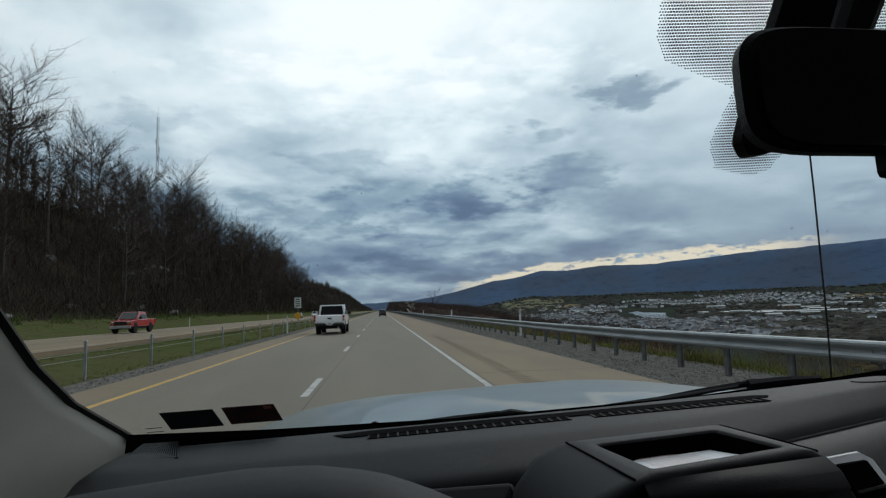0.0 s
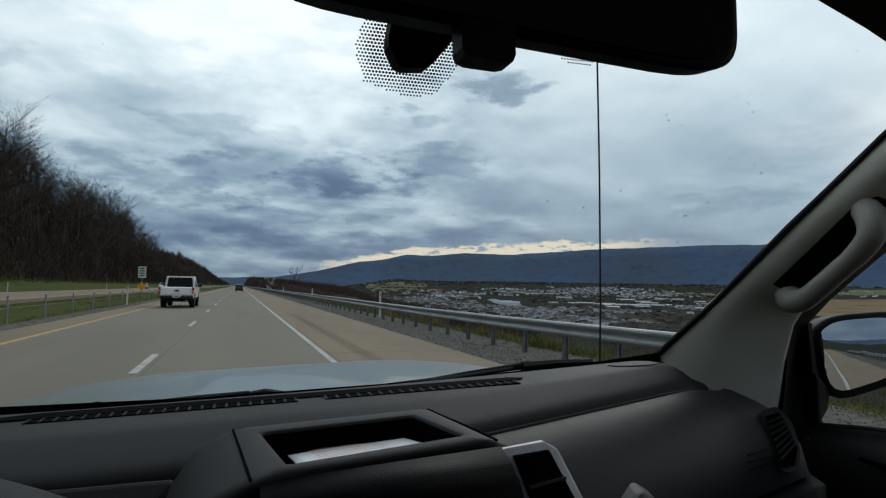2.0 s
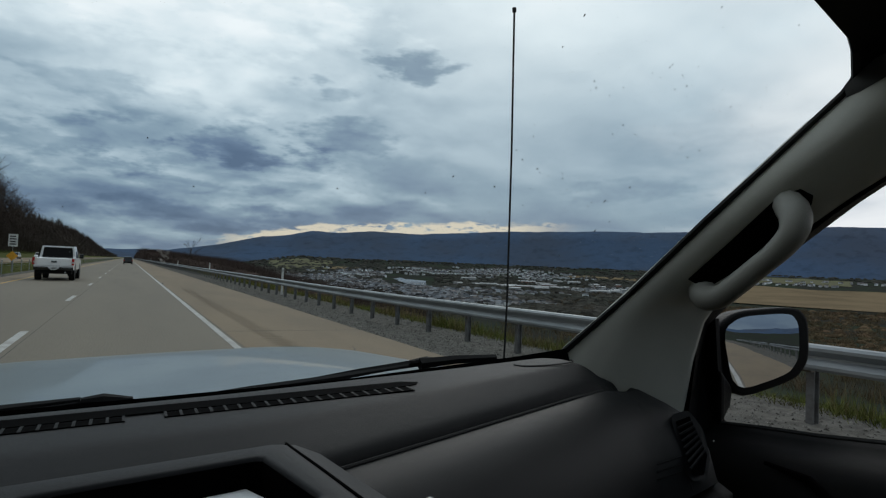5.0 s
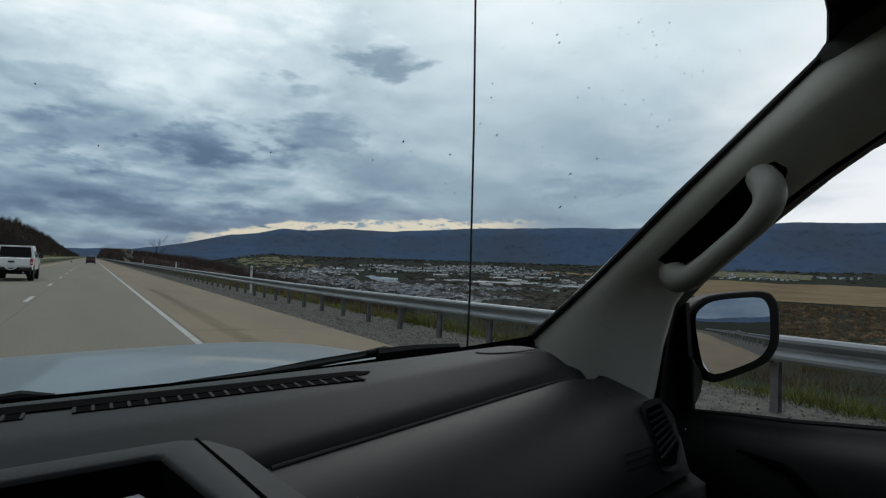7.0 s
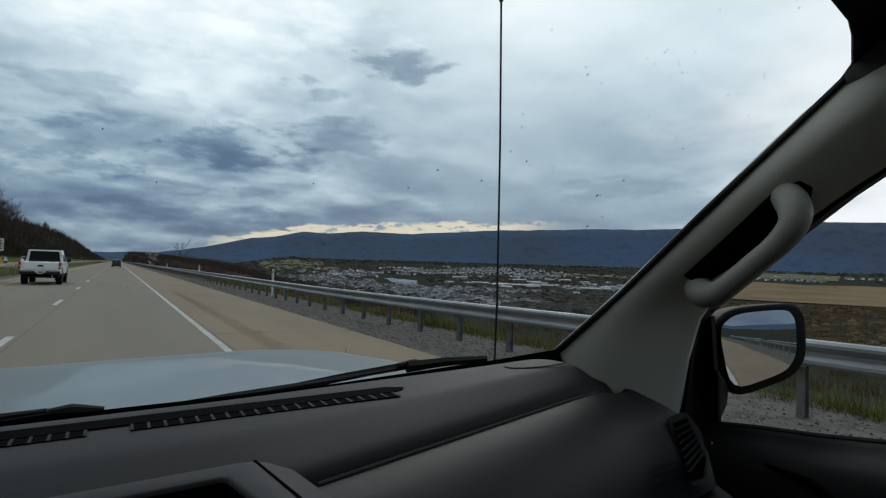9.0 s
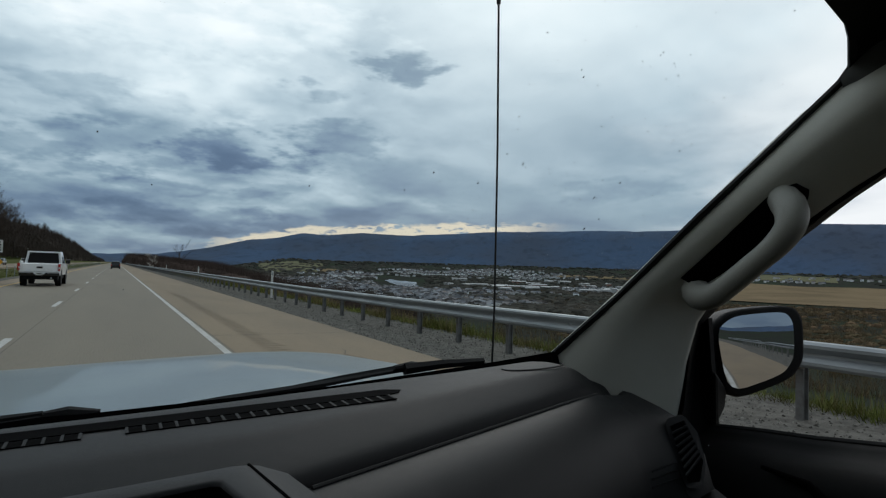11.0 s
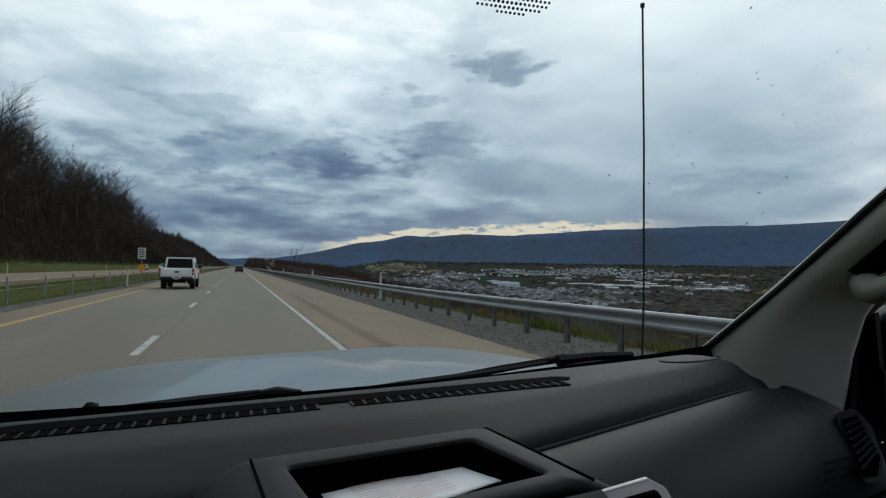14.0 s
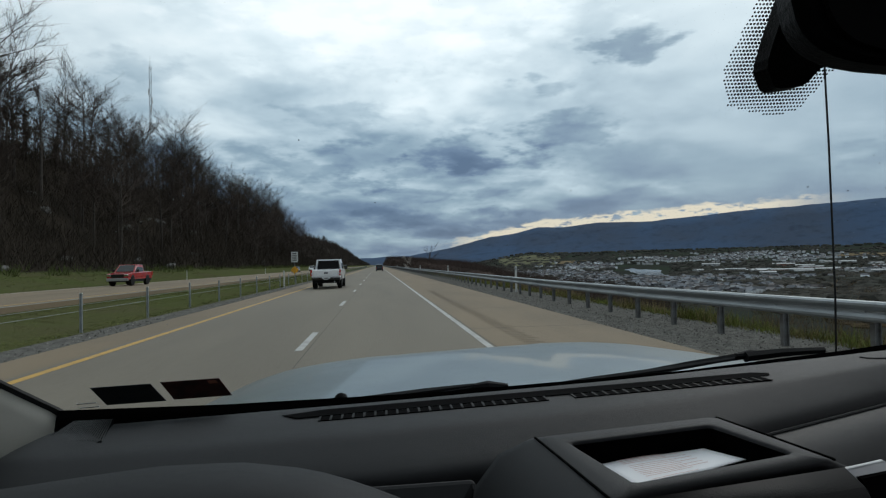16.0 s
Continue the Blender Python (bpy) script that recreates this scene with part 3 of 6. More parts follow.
def rail_line(y):
    """How far the rail swings out and rises at a distance along the road."""
    return lerp_table(y, [(-20, 0.42), (0, 0.40), (7.62, 0.26), (15.24, 0.07), (22.86, 0.0)]), lerp_table(y, [(-20, 0.10), (0, 0.10), (7.62, 0.075), (15.24, 0.025), (22.86, 0.0)])


def guardrail():
    rail = thing("guardrail", "galvanised steel W-beam guardrail on short posts along the shoulder", "guardrail", at=pose(RAIL_X, 0, 0.03))
    beam = w_beam(0, 3.81 * 2).mesh("beam", M_STEEL)
    for i in range(-12, 90):
        ob = new("beam", beam)
        (x0, z0), (x1, z1) = rail_line(i * 7.62), rail_line(i * 7.62 + 7.62)
        ob.location, ob.parent = (x0, i * 7.62, z0), rail
        ob.rotation_euler = (math.atan((z1 - z0) / 7.62), 0, -math.atan((x1 - x0) / 7.62))
    tagged(part("beam", w_beam(90 * 7.62, 1500), M_STEEL, rail))
    ps = Shape()
    ps.box((0.10, -0.045, -0.9), (0.112, 0.045, 0.72)).box((0.20, -0.045, -0.9), (0.212, 0.045, 0.72)).box((0.112, -0.004, -0.9), (0.20, 0.004, 0.72))
    post = ps.mesh("post", M_POST)
    block = Shape().box((0.006, -0.06, 0.44), (0.098, 0.06, 0.76)).mesh("spacer_block", M_WOODPOST)
    bolt = Shape().tube([(-0.02, 0, 0.62), (0.01, 0, 0.62)], 0.018, 6).mesh("bolt", M_STEEL)
    for i in range(-30, 150):
        y = 0.4 + i * 1.905
        x, z = rail_line(y)
        for name, mesh in (("post", post), ("spacer_block", block), ("bolt", bolt))[:3 if i < 40 else 2]:
            ob = new(name, mesh)
            ob.location, ob.parent = (x, y, z), rail
    far = Shape()
    for i in range(150, 500):
        far.box((0.10, i * 1.905 + 0.35, -0.9), (0.21, i * 1.905 + 0.45, 0.72))
    tagged(part("far_posts", far, M_POST, rail), kind="stuff")


def marker_post():
    ob = thing("marker_post", "slim white plastic delineator post behind the guardrail", "marker post", "marker posts")
    part("post", Shape().slab([(-0.055, 0, -0.3), (0.055, 0, -0.3), (0.055, 0, 1.40), (0.03, 0, 1.45), (-0.03, 0, 1.45), (-0.055, 0, 1.40)], (0, 0.02, 0)), M_DELIN, ob)
    part("reflector", Shape().box((-0.035, -0.006, 1.22), (0.035, 0.0, 1.36)), M_STEEL, ob, "small grey reflector")
    return ob


def cable_barrier():
    fence = thing("cable_barrier", "median cable barrier with slim grey posts", "cable barrier", at=pose(-8.6, 0, -0.2))
    post = Shape().box((-0.036, -0.025, -0.3), (-0.030, 0.025, 1.12)).box((0.030, -0.025, -0.3), (0.036, 0.025, 1.12)).box((-0.030, -0.004, -0.3), (0.030, 0.004, 1.12)).mesh("post", M_STEEL)
    cap = Shape().box((-0.038, -0.028, 1.12), (0.038, 0.028, 1.145)).mesh("post_cap", M_DELIN)
    for i in range(-6, 90):
        for me in (post, cap):
            ob = new(me.name.split(".")[0], me)
            ob.location, ob.parent = (0, 3.4 + i * 5.0, 0), fence
    for z in (0.62, 0.80, 0.98):
        part("cable", Shape().tube([(0.045, y, z) for y in range(-40, 460, 20)], 0.006, 5), M_STEEL, fence)


guardrail()
first = marker_post()
first.matrix_world = pose(RAIL_X + 0.45, 31.0, -0.1)
for y in (62.0, 104.0, 160.0, 230.0):
    copy_thing(first, pose(RAIL_X + 0.45, y, -0.1))
for y in (30.0, 90.0, 150.0, 210.0):
    copy_thing(first, pose(-27.9, y, 0.0))
for y in (48.0, 110.0):
    copy_thing(first, pose(-7.4, y, -0.15))
cable_barrier()


# ---- plants ----
def grow(rng, tall, limbs, subs, twigs, spread=0.5, lean=0.05, first_limb=0.35):
    """A bare tree: trunk and crown as two shapes."""
    trunk, crown = Shape(), Shape()
    top = Vector((rng.uniform(-lean, lean) * tall, rng.uniform(-lean, lean) * tall, tall))
    knee = Vector((rng.uniform(-lean, lean) * tall, rng.uniform(-lean, lean) * tall, tall * 0.5))
    r0 = tall * 0.012

    def axis(t):
        return knee * (2 * t * (1 - t)) + top * (t * t) + Vector((0, 0, 0)) * (1 - t)
    trunk.tube([axis(t) - Vector((0, 0, 0.6 if t == 0 else 0)) for t in (0, 0.25, 0.5, 0.75, 1.0)], [r0 * 1.3, r0, r0 * 0.75, r0 * 0.45, r0 * 0.08], 6, False)

    def twig(p, d, length, r, sides):
        bend = p + d * length * 0.55
        tip = p + (d + Vector((rng.uniform(-.25, .25), rng.uniform(-.25, .25), rng.uniform(-0.05, 0.32)))).normalized() * length
        crown.tube([p, bend, tip], [r, r * 0.6, r * 0.12], sides, False)
        return bend, tip
    for i in range(limbs):
        t = first_limb + (1 - first_limb) * (i + rng.random()) / limbs * 0.97
        p, a = axis(t), rng.uniform(0, 6.283)
        up = 0.18 + 0.75 * t * t + rng.uniform(-0.1, 0.25)
        d = Vector((math.cos(a), math.sin(a), up)).normalized()
        length = tall * spread * (0.30 + 0.62 * math.sin(math.pi * min(1.0, 0.25 + 0.75 * (1 - t) ** 0.8))) * rng.uniform(0.7, 1.1)
        bend, tip = twig(p, d, length, r0 * 0.55 * (1.15 - t) + 0.025, 4)
        for j in range(subs):
            q = p.lerp(bend, rng.uniform(0.4, 1)) if j % 2 else bend.lerp(tip, rng.uniform(0, 0.9))
            e = (d + Vector((rng.uniform(-1, 1), rng.uniform(-1, 1), rng.uniform(-.35, .7))) * 0.9).normalized()
            b2, t2 = twig(q, e, length * rng.uniform(0.35, 0.6), 0.042, 3)
            for k in range(twigs):
                g = q.lerp(b2, rng.uniform(0.4, 1)) if k % 2 else b2.lerp(t2, rng.uniform(0, 1))
                h = (e + Vector((rng.uniform(-1, 1), rng.uniform(-1, 1), rng.uniform(-.45, .8))) * 1.0).normalized()
                end = g + h * length * rng.uniform(0.16, 0.30)
                w = Vector((rng.uniform(-1, 1), rng.uniform(-1, 1), 0)).normalized() * 0.014
                crown.add([g - w, g + w, end], [(0, 1, 2)])
    return trunk, crown


def bare_trees():
    rng = random.Random(11)
    kinds = []
    for i in range(7):
        trunk, crown = grow(rng, rng.uniform(17, 24), 22, 8, 14, rng.uniform(0.34, 0.46), 0.06, rng.uniform(0.26, 0.42))
        kinds.append((trunk.mesh("trunk", M_BARK), crown.mesh("crown", M_TWIG)))
    spots = []
    for _ in range(170):                      # along the crest, against the sky
        spots.append((rng.uniform(-97, -70), 18 + 560 * rng.random() ** 1.3))
    for _ in range(75):                       # on the slope
        spots.append((rng.uniform(-68, -42), 30 + 420 * rng.random() ** 1.2))
    for x, y in spots:
        tree = thing("tree", "tall bare deciduous tree on the wooded slope", "tree", "bare trees", pose(x, y, land(x, y) - 0.3, 0, 0, rng.uniform(0, 360)))
        q = rng.uniform(0.85, 1.28) * (0.7 if x > -62 else 1) * (0.68 + 0.32 * smooth01((y - 40) / 90))
        tree.scale = (q, q, q * rng.uniform(0.9, 1.1))
        for me in kinds[rng.randrange(len(kinds))]:
            ob = new(me.name.split(".")[0], me)
            ob.parent = tree
    # the woods behind and farther on, past counting
    woods = Shape()
    for i in range(3000):
        y = -500 + 2600 * rng.random() ** 1.1 if i < 2300 else rng.uniform(15, 420)
        x = rng.uniform(-150, -66) if rng.random() < 0.8 else rng.uniform(-240, -120)
        if i >= 2300:
            x = rng.uniform(-104, -68)
        z, tall = land(x, y), rng.uniform(11, 20)
        base = Vector((x, y, z - 0.5))
        w = 0.09 + 0.0003 * max(0, y)
        fork = base + Vector((rng.uniform(-0.6, 0.6), rng.uniform(-0.6, 0.6), tall * rng.uniform(0.42, 0.6)))
        woods.add([base + Vector((-w, 0, 0)), base + Vector((w, 0, 0)), base + Vector((0, w, 0)), fork + Vector((0, 0, tall * 0.3))], [(0, 1, 3), (1, 2, 3), (2, 0, 3)])
        for k in range(10):
            p = base.lerp(fork, rng.uniform(0.62, 1.05))
            a, lift = rng.uniform(0, 6.283), rng.uniform(0.15, 1.5)
            e = p + Vector((math.cos(a) * math.cos(lift), math.sin(a) * math.cos(lift), math.sin(lift))) * tall * rng.uniform(0.30, 0.44)
            g = Vector((math.sin(a), -math.cos(a), 0)) * (0.045 + 0.00025 * max(0, y))
            woods.add([p - g, p + g, e], [(0, 1, 2)])
            for _k in range(6):
                m = p.lerp(e, rng.uniform(0.35, 0.98))
                f = m + Vector((rng.gauss(0, 1), rng.gauss(0, 1), rng.uniform(-0.4, 1.0))) * tall * 0.075
                woods.add([m - g * 0.45, m + g * 0.45, f], [(0, 1, 2)])
    far = Shape()
    for _ in range(2600):
        y = 430 + 1900 * rng.random() ** 1.2
        x = -38 - 110 * rng.random()
        clump(far, rng, x, y, land(x, y) - 1, rng.uniform(2.0, 4), rng.uniform(2.5, 5))
        tuft(far, rng, x, y, land(x, y), rng.uniform(7, 12), 6, 26, 0.06 + 0.00010 * y)
    tagged(part("far_woodland", far, M_FARWOOD), "dark bare woods along the far hillside", "woods", kind="stuff")
    tagged(part("woodland", woods, M_TWIG), "dense bare woodland covering the hill", "woods", kind="stuff")


def tuft(shape, rng, x, y, z, tall, wide, n, blade=0.02):
    for _ in range(n):
        a = rng.uniform(0, 6.283)
        px, py = x + rng.gauss(0, wide * 0.4), y + rng.gauss(0, wide * 0.4)
        w = Vector((math.cos(a), math.sin(a), 0)) * blade
        tip = Vector((px + rng.gauss(0, wide * 0.5), py + rng.gauss(0, wide * 0.5), z + tall * rng.uniform(0.5, 1.1)))
        base = Vector((px, py, z - 0.03))
        shape.add([base - w, base + w, tip], [(0, 1, 2)])


def clump(shape, rng, x, y, z, wide, tall):
    """A lumpy mass of far treetops."""
    rings = []
    for r, h in ((0.95, -0.1), (1.0, 0.45), (0.62, 0.85)):
        rings.append([(x + wide * r * math.cos(q) * rng.uniform(0.75, 1.2), y + wide * r * math.sin(q) * rng.uniform(0.75, 1.2), z + tall * h * rng.uniform(0.85, 1.15)) for q in (1.0472 * i for i in range(6))])
    top = (x + rng.uniform(-0.3, 0.3) * wide, y + rng.uniform(-0.3, 0.3) * wide, z + tall)
    faces = [(a + i, a + (i + 1) % 6, a + 6 + (i + 1) % 6, a + 6 + i) for a in (0, 6) for i in range(6)] + [(12 + i, 12 + (i + 1) % 6, 18) for i in range(6)]
    shape.add(rings[0] + rings[1] + rings[2] + [top], faces)


def undergrowth():
    rng = random.Random(5)
    s = Shape()
    for _ in range(11000):
        y = -60 + 760 * rng.random() ** 1.25
        x = HILL_FOOT - 4 - 62 * rng.random() ** 0.9
        tuft(s, rng, x, y, land(x, y), rng.uniform(2.0, 6.0), 4.2, 16, 0.03 + 0.0002 * max(0, y))
    tagged(part("undergrowth", s, M_BRUSH), "dark bare brown brush on the hillside", "brush", kind="stuff")
    s = Shape()
    for _ in range(1000):
        y = -60 + 560 * rng.random() ** 1.4
        x = HILL_FOOT + rng.uniform(-5, 0.3)
        tuft(s, rng, x, y, land(x, y), rng.uniform(0.4, 1.5), 1.2, 9, 0.05)
    tagged(part("shrubs", s, M_GREENBRUSH), "low green shrubs along the foot of the hill", "shrubs", kind="stuff")
    # bank behind the guardrail
    green, dry = Shape(), Shape()
    for _ in range(9000):
        y = -8 + 120 * rng.random() ** 2.1
        x = 8.2 + abs(rng.gauss(0, 0.85))
        if rng.random() < 0.84 + 0.4 * noise.noise(Vector((0, y * 0.25, 0))):
            tuft(green, rng, x, y, land(x, y), rng.uniform(0.15, 0.5) * (0.8 + 0.6 * noise.noise(Vector((x, y * 0.5, 3)))), 0.30, 11, 0.008 + 0.0003 * y)
        else:
            tuft(dry, rng, x, y, land(x, y), rng.uniform(0.3, 0.8), 0.25, 6, 0.004 + 0.0003 * y)
    tagged(part("bank_grass", green, M_WEED), "green grass and weeds behind the guardrail", "grass", kind="stuff")
    tagged(part("dry_grass", dry, M_DRY), "dry straw-coloured grass behind the guardrail", "grass", kind="stuff")
    weeds = Shape()
    for _ in range(5200):
        y = -4 + 26 * rng.random()
        x = 8.3 + 2.0 * rng.random() ** 1.4
        tuft(weeds, rng, x, y, land(x, y), rng.uniform(0.10, 0.34) * (0.75 + 0.9 * noise.noise(Vector((x * 1.5, y * 0.9, 6)))), 0.28, 9, 0.008)
    tagged(part("bank_weeds", weeds, M_WEED), "rough green and brown weeds below the guardrail", "weeds", kind="stuff")
    # mown grass of the median and the far verge
    s = Shape()
    for _ in range(9000):
        y = 6 + 110 * rng.random() ** 1.5
        x = rng.choice((rng.uniform(-15.6, -7.3), rng.uniform(-15.6, -7.3), rng.uniform(-36.5, -26.2)))
        tuft(s, rng, x, y, land(x, y), rng.uniform(0.03, 0.08), 0.4, 7, 0.006 + 0.0004 * y)
    tagged(part("median_grass", s, M_GRASS), "short mown grass of the median", "grass", kind="stuff")
    # brown brush lower down the bank and along the valley side
    s = Shape()
    for _ in range(7000):
        y = 10 + 900 * rng.random() ** 1.4
        x = 14 + y * rng.uniform(0.0, 0.5) + abs(rng.gauss(0, 18))
        tuft(s, rng, x, y, land(x, y), rng.uniform(1.0, 2.6), 2.5, 8, 0.04 + 0.0004 * y)
    for _ in range(1500):
        y = 20 + 600 * rng.random() ** 1.3
        x = 16 + y * rng.uniform(0.0, 0.5) + abs(rng.gauss(0, 18))
        clump(s, rng, x, y, land(x, y) - 0.3, rng.uniform(1.2, 3.0), rng.uniform(0.8, 2.0))
    tagged(part("undergrowth", s, M_BRUSH), "brown bare scrub falling away below the highway", "brush", kind="stuff")


def roadside_tree(name, label, x, y, tall, seed, blossom=False):
    rng = random.Random(seed)
    trunk, crown = grow(rng, tall, 16, 5, 6, 0.42, 0.04, 0.22)
    tree = thing(name, label, "tree", at=pose(x, y, land(x, y) - 0.2))
    part("trunk", trunk, M_BARK, tree)
    part("crown", crown, M_TWIG, tree)
    if blossom:
        s = Shape()
        tips = crown.v[2::3]
        for _ in range(1500):
            c = Vector(rng.choice(tips)) + Vector((rng.gauss(0, .1), rng.gauss(0, .1), rng.gauss(0, .1)))
            a, b = Vector((rng.uniform(-1, 1), rng.uniform(-1, 1), rng.uniform(-1, 1))) * 0.14, Vector((rng.uniform(-1, 1), rng.uniform(-1, 1), rng.uniform(-1, 1))) * 0.14
            s.add([c, c + a, c + b], [(0, 1, 2)])
        part("blossom", s, M_BLOSSOM, tree, "small white blossoms")


def conifer(x, y, tall, seed):
    rng = random.Random(seed)
    tree = thing("evergreen_tree", "dark evergreen pine standing among bare trees on the crest", "tree", at=pose(x, y, land(x, y) - 0.3))
    part("trunk", Shape().tube([(0, 0, 0), (0.1, 0, tall * 0.6), (0.05, 0.05, tall)], [tall * 0.016, tall * 0.010, 0.03], 6), M_BARK, tree)
    needles = Shape()
    for i in range(70):
        t = 0.28 + 0.70 * (i + rng.random()) / 70
        reach, a = tall * 0.24 * (1.08 - t) * rng.uniform(0.6, 1.15) + 0.3, rng.uniform(0, 6.283)
        for k in range(9):
            q = reach * rng.uniform(0.25, 1.0)
            c = Vector((math.cos(a) * q + rng.gauss(0, 0.25), math.sin(a) * q + rng.gauss(0, 0.25), tall * t - 0.18 * q + rng.gauss(0, 0.2)))
            b = [Vector((rng.uniform(-1, 1), rng.uniform(-1, 1), rng.uniform(-0.5, 0.5))) * 0.55 for _ in range(3)]
            needles.add([c + b[0], c + b[1], c + b[2]], [(0, 1, 2)])
    part("crown", needles, M_NEEDLE, tree, "dark green needles")


bare_trees()
undergrowth()
conifer(-74.0, 345.0, 19.0, 41)
conifer(-80.0, 356.0, 16.0, 42)
roadside_tree("blossom_tree", "young tree in white blossom beyond the guardrail", 10.4, 212.0, 4.6, 22, True)
roadside_tree("tree", "leafless roadside tree standing below the guardrail", 15.3, 175.0, 9.0, 25)


def rocks():
    rng = random.Random(8)
    me = []
    for _ in range(3):
        bm = bmesh.new()
        bmesh.ops.create_icosphere(bm, subdivisions=2, radius=1.0)
        for v in bm.verts:
            v.co *= 1 + 0.35 * noise.noise(v.co * 1.3 + Vector((len(me) * 5, 0, 0)))
            v.co.z *= 0.7
        m = bpy.data.meshes.new("rock")
        bm.to_mesh(m)
        bm.free()
        m.materials.append(M_ROCK)
        me.append(m)
    for _ in range(26):
        y = rng.uniform(60, 330)
        x = rng.uniform(-66, -40)
        ob = new("rock", rng.choice(me))
        ob.matrix_world = pose(x, y, land(x, y) + 0.2, rng.uniform(-30, 30), rng.uniform(-30, 30), rng.uniform(0, 360))
        q = rng.uniform(0.5, 1.3)
        ob.scale = (q, q * 1.8, q * 0.8)
        tagged(ob, "pale rock outcrop among the brush", "rock", "rock outcrops")


rocks()


# ---- the valley and its town ----
def polar(az, r):
    a = radians(az)
    return r * math.sin(a), r * math.cos(a)


def valley():
    rng = random.Random(17)
    # river, set just above the valley floor
    def sheet(name, mat, corners, label, cat, lift=2.0, kind="structure"):
        s, rows = Shape(), []
        (a0, r0), (a1, r1), (a2, r2), (a3, r3) = corners
        for i in range(9):
            t = i / 8
            row = []
            for j in range(13):
                q = j / 12
                az = (a0 * (1 - q) + a1 * q) * (1 - t) + (a3 * (1 - q) + a2 * q) * t
                r = (r0 * (1 - q) + r1 * q) * (1 - t) + (r3 * (1 - q) + r2 * q) * t
                edge = (1 if j in (0, 12) or i in (0, 8) else 0) * (1 if i % 8 or j % 12 else 0.4)
                az += edge * 0.45 * noise.noise(Vector((az * 1.7, r * 0.004, 2)))
                r += edge * 130 * noise.noise(Vector((az * 1.3, r * 0.003, 9)))
                x, y = polar(az, r)
                row.append((x, y, land(x, y) + lift))
            rows.append(row)
        tagged(part(name, s.loft(rows), mat, smooth=True), label, cat, kind=kind)
    sheet("water", M_WATER, ((24.9, 1800), (26.7, 1790), (26.4, 2180), (23.4, 2230)), "pale grey bend of a river in the valley", "river")
    sheet("field", M_FIELD, ((47, 1650), (95, 1420), (95, 2800), (49, 2700)), "wide straw-coloured stubble field in the valley", "field")
    sheet("field", M_FIELDGREEN, ((53, 3020), (63, 2980), (63, 3350), (54, 3400)), "green pasture below the ridge", "field")
    sheet("field", M_FIELDGREEN, ((12, 2700), (17, 2650), (17.5, 3300), (11.5, 3400)), "pale green fields at the foot of the ridge", "field")
    sheet("field", M_FIELD, ((17.2, 2700), (20, 2700), (20, 3000), (17, 3100)), "straw-coloured field at the foot of the ridge", "field")
    sheet("field", M_FIELD, ((40, 2800), (47, 2750), (47, 2950), (40, 3000)), "straw-coloured field at the foot of the ridge", "field")

    # houses, past counting
    walls, roofs = Shape(), Shape()
    def house(x, y, w, d, h, turn):
        z = land(x, y) - 1
        m = Matrix.Translation((x, y, z)) @ Matrix.Rotation(turn, 4, "Z")
        walls.box((-w / 2, -d / 2, 0), (w / 2, d / 2, h + 1), m)
        o, k = 0.4, h + 1
        pts = [(-w / 2 - o, -d / 2 - o, k), (w / 2 + o, -d / 2 - o, k), (w / 2 + o, d / 2 + o, k), (-w / 2 - o, d / 2 + o, k), (-w / 2 - o, 0, k + d * 0.38), (w / 2 + o, 0, k + d * 0.38)]
        roofs.add([m @ Vector(p) for p in pts], [(0, 1, 5, 4), (2, 3, 4, 5), (1, 2, 5), (3, 0, 4), (0, 3, 2, 1)])
    quarters = [(30.5, 980, 3.0, 90, 100), (27, 1150, 3.4, 130, 150), (23.0, 1380, 3.0, 160, 180), (20.0, 1750, 3.0, 200, 220), (17.0, 2100, 2.4, 220, 180), (30, 1450, 2.4, 120, 60),
                (21, 2500, 4, 200, 170), (28, 2750, 4.0, 200, 230), (33, 2900, 3.5, 200, 220), (38, 2700, 4, 220, 110), (35, 1500, 3.0, 160, 90), (43, 1900, 3.0, 200, 80), (62, 3000, 5, 150, 60), (56, 2950, 4, 120, 34)]
    for az, r, da, dr, n in quarters:
        streets = [(rng.gauss(az, da * 0.6), rng.gauss(r, dr * 0.6), rng.choice((0.35, 0.35 + 1.571)), rng.uniform(60, 150)) for _ in range(max(3, n // 9))]
        for i in range(n):
            a, q, turn, long = streets[i % len(streets)]
            x, y = polar(a, q)
            s0 = rng.uniform(-1, 1) * long
            side = rng.choice((-13, 13))
            x += math.cos(turn) * s0 - math.sin(turn) * side
            y += math.sin(turn) * s0 + math.cos(turn) * side
            a, q = math.degrees(math.atan2(x, y)), math.hypot(x, y)
            if 22.6 < a < 27.5 and 1730 < q < 2480 or 50 < a < 95 and 1400 < q < 2880:
                continue
            house(x, y, rng.uniform(8, 13), rng.uniform(7, 9), rng.uniform(5, 8), turn + rng.gauss(0, 0.06))
    tagged(part("town_houses", walls, M_HOUSE), "pale walls of the houses of the valley town", "houses", kind="stuff")
    tagged(part("town_roofs", roofs, M_ROOFS), "grey and brown roofs of the valley town", "roofs", kind="stuff")

    # large works buildings
    spots = [(rng.uniform(29.5, 46.5), rng.uniform(1650, 2450), rng.uniform(26, 62), rng.uniform(16, 30), rng.uniform(6, 10), int(rng.random() < 0.4)) for _ in range(34)]
    spots += [(45.3, 1700, 14, 13, 16, 0), (44.5, 1860, 30, 20, 12, 0)]
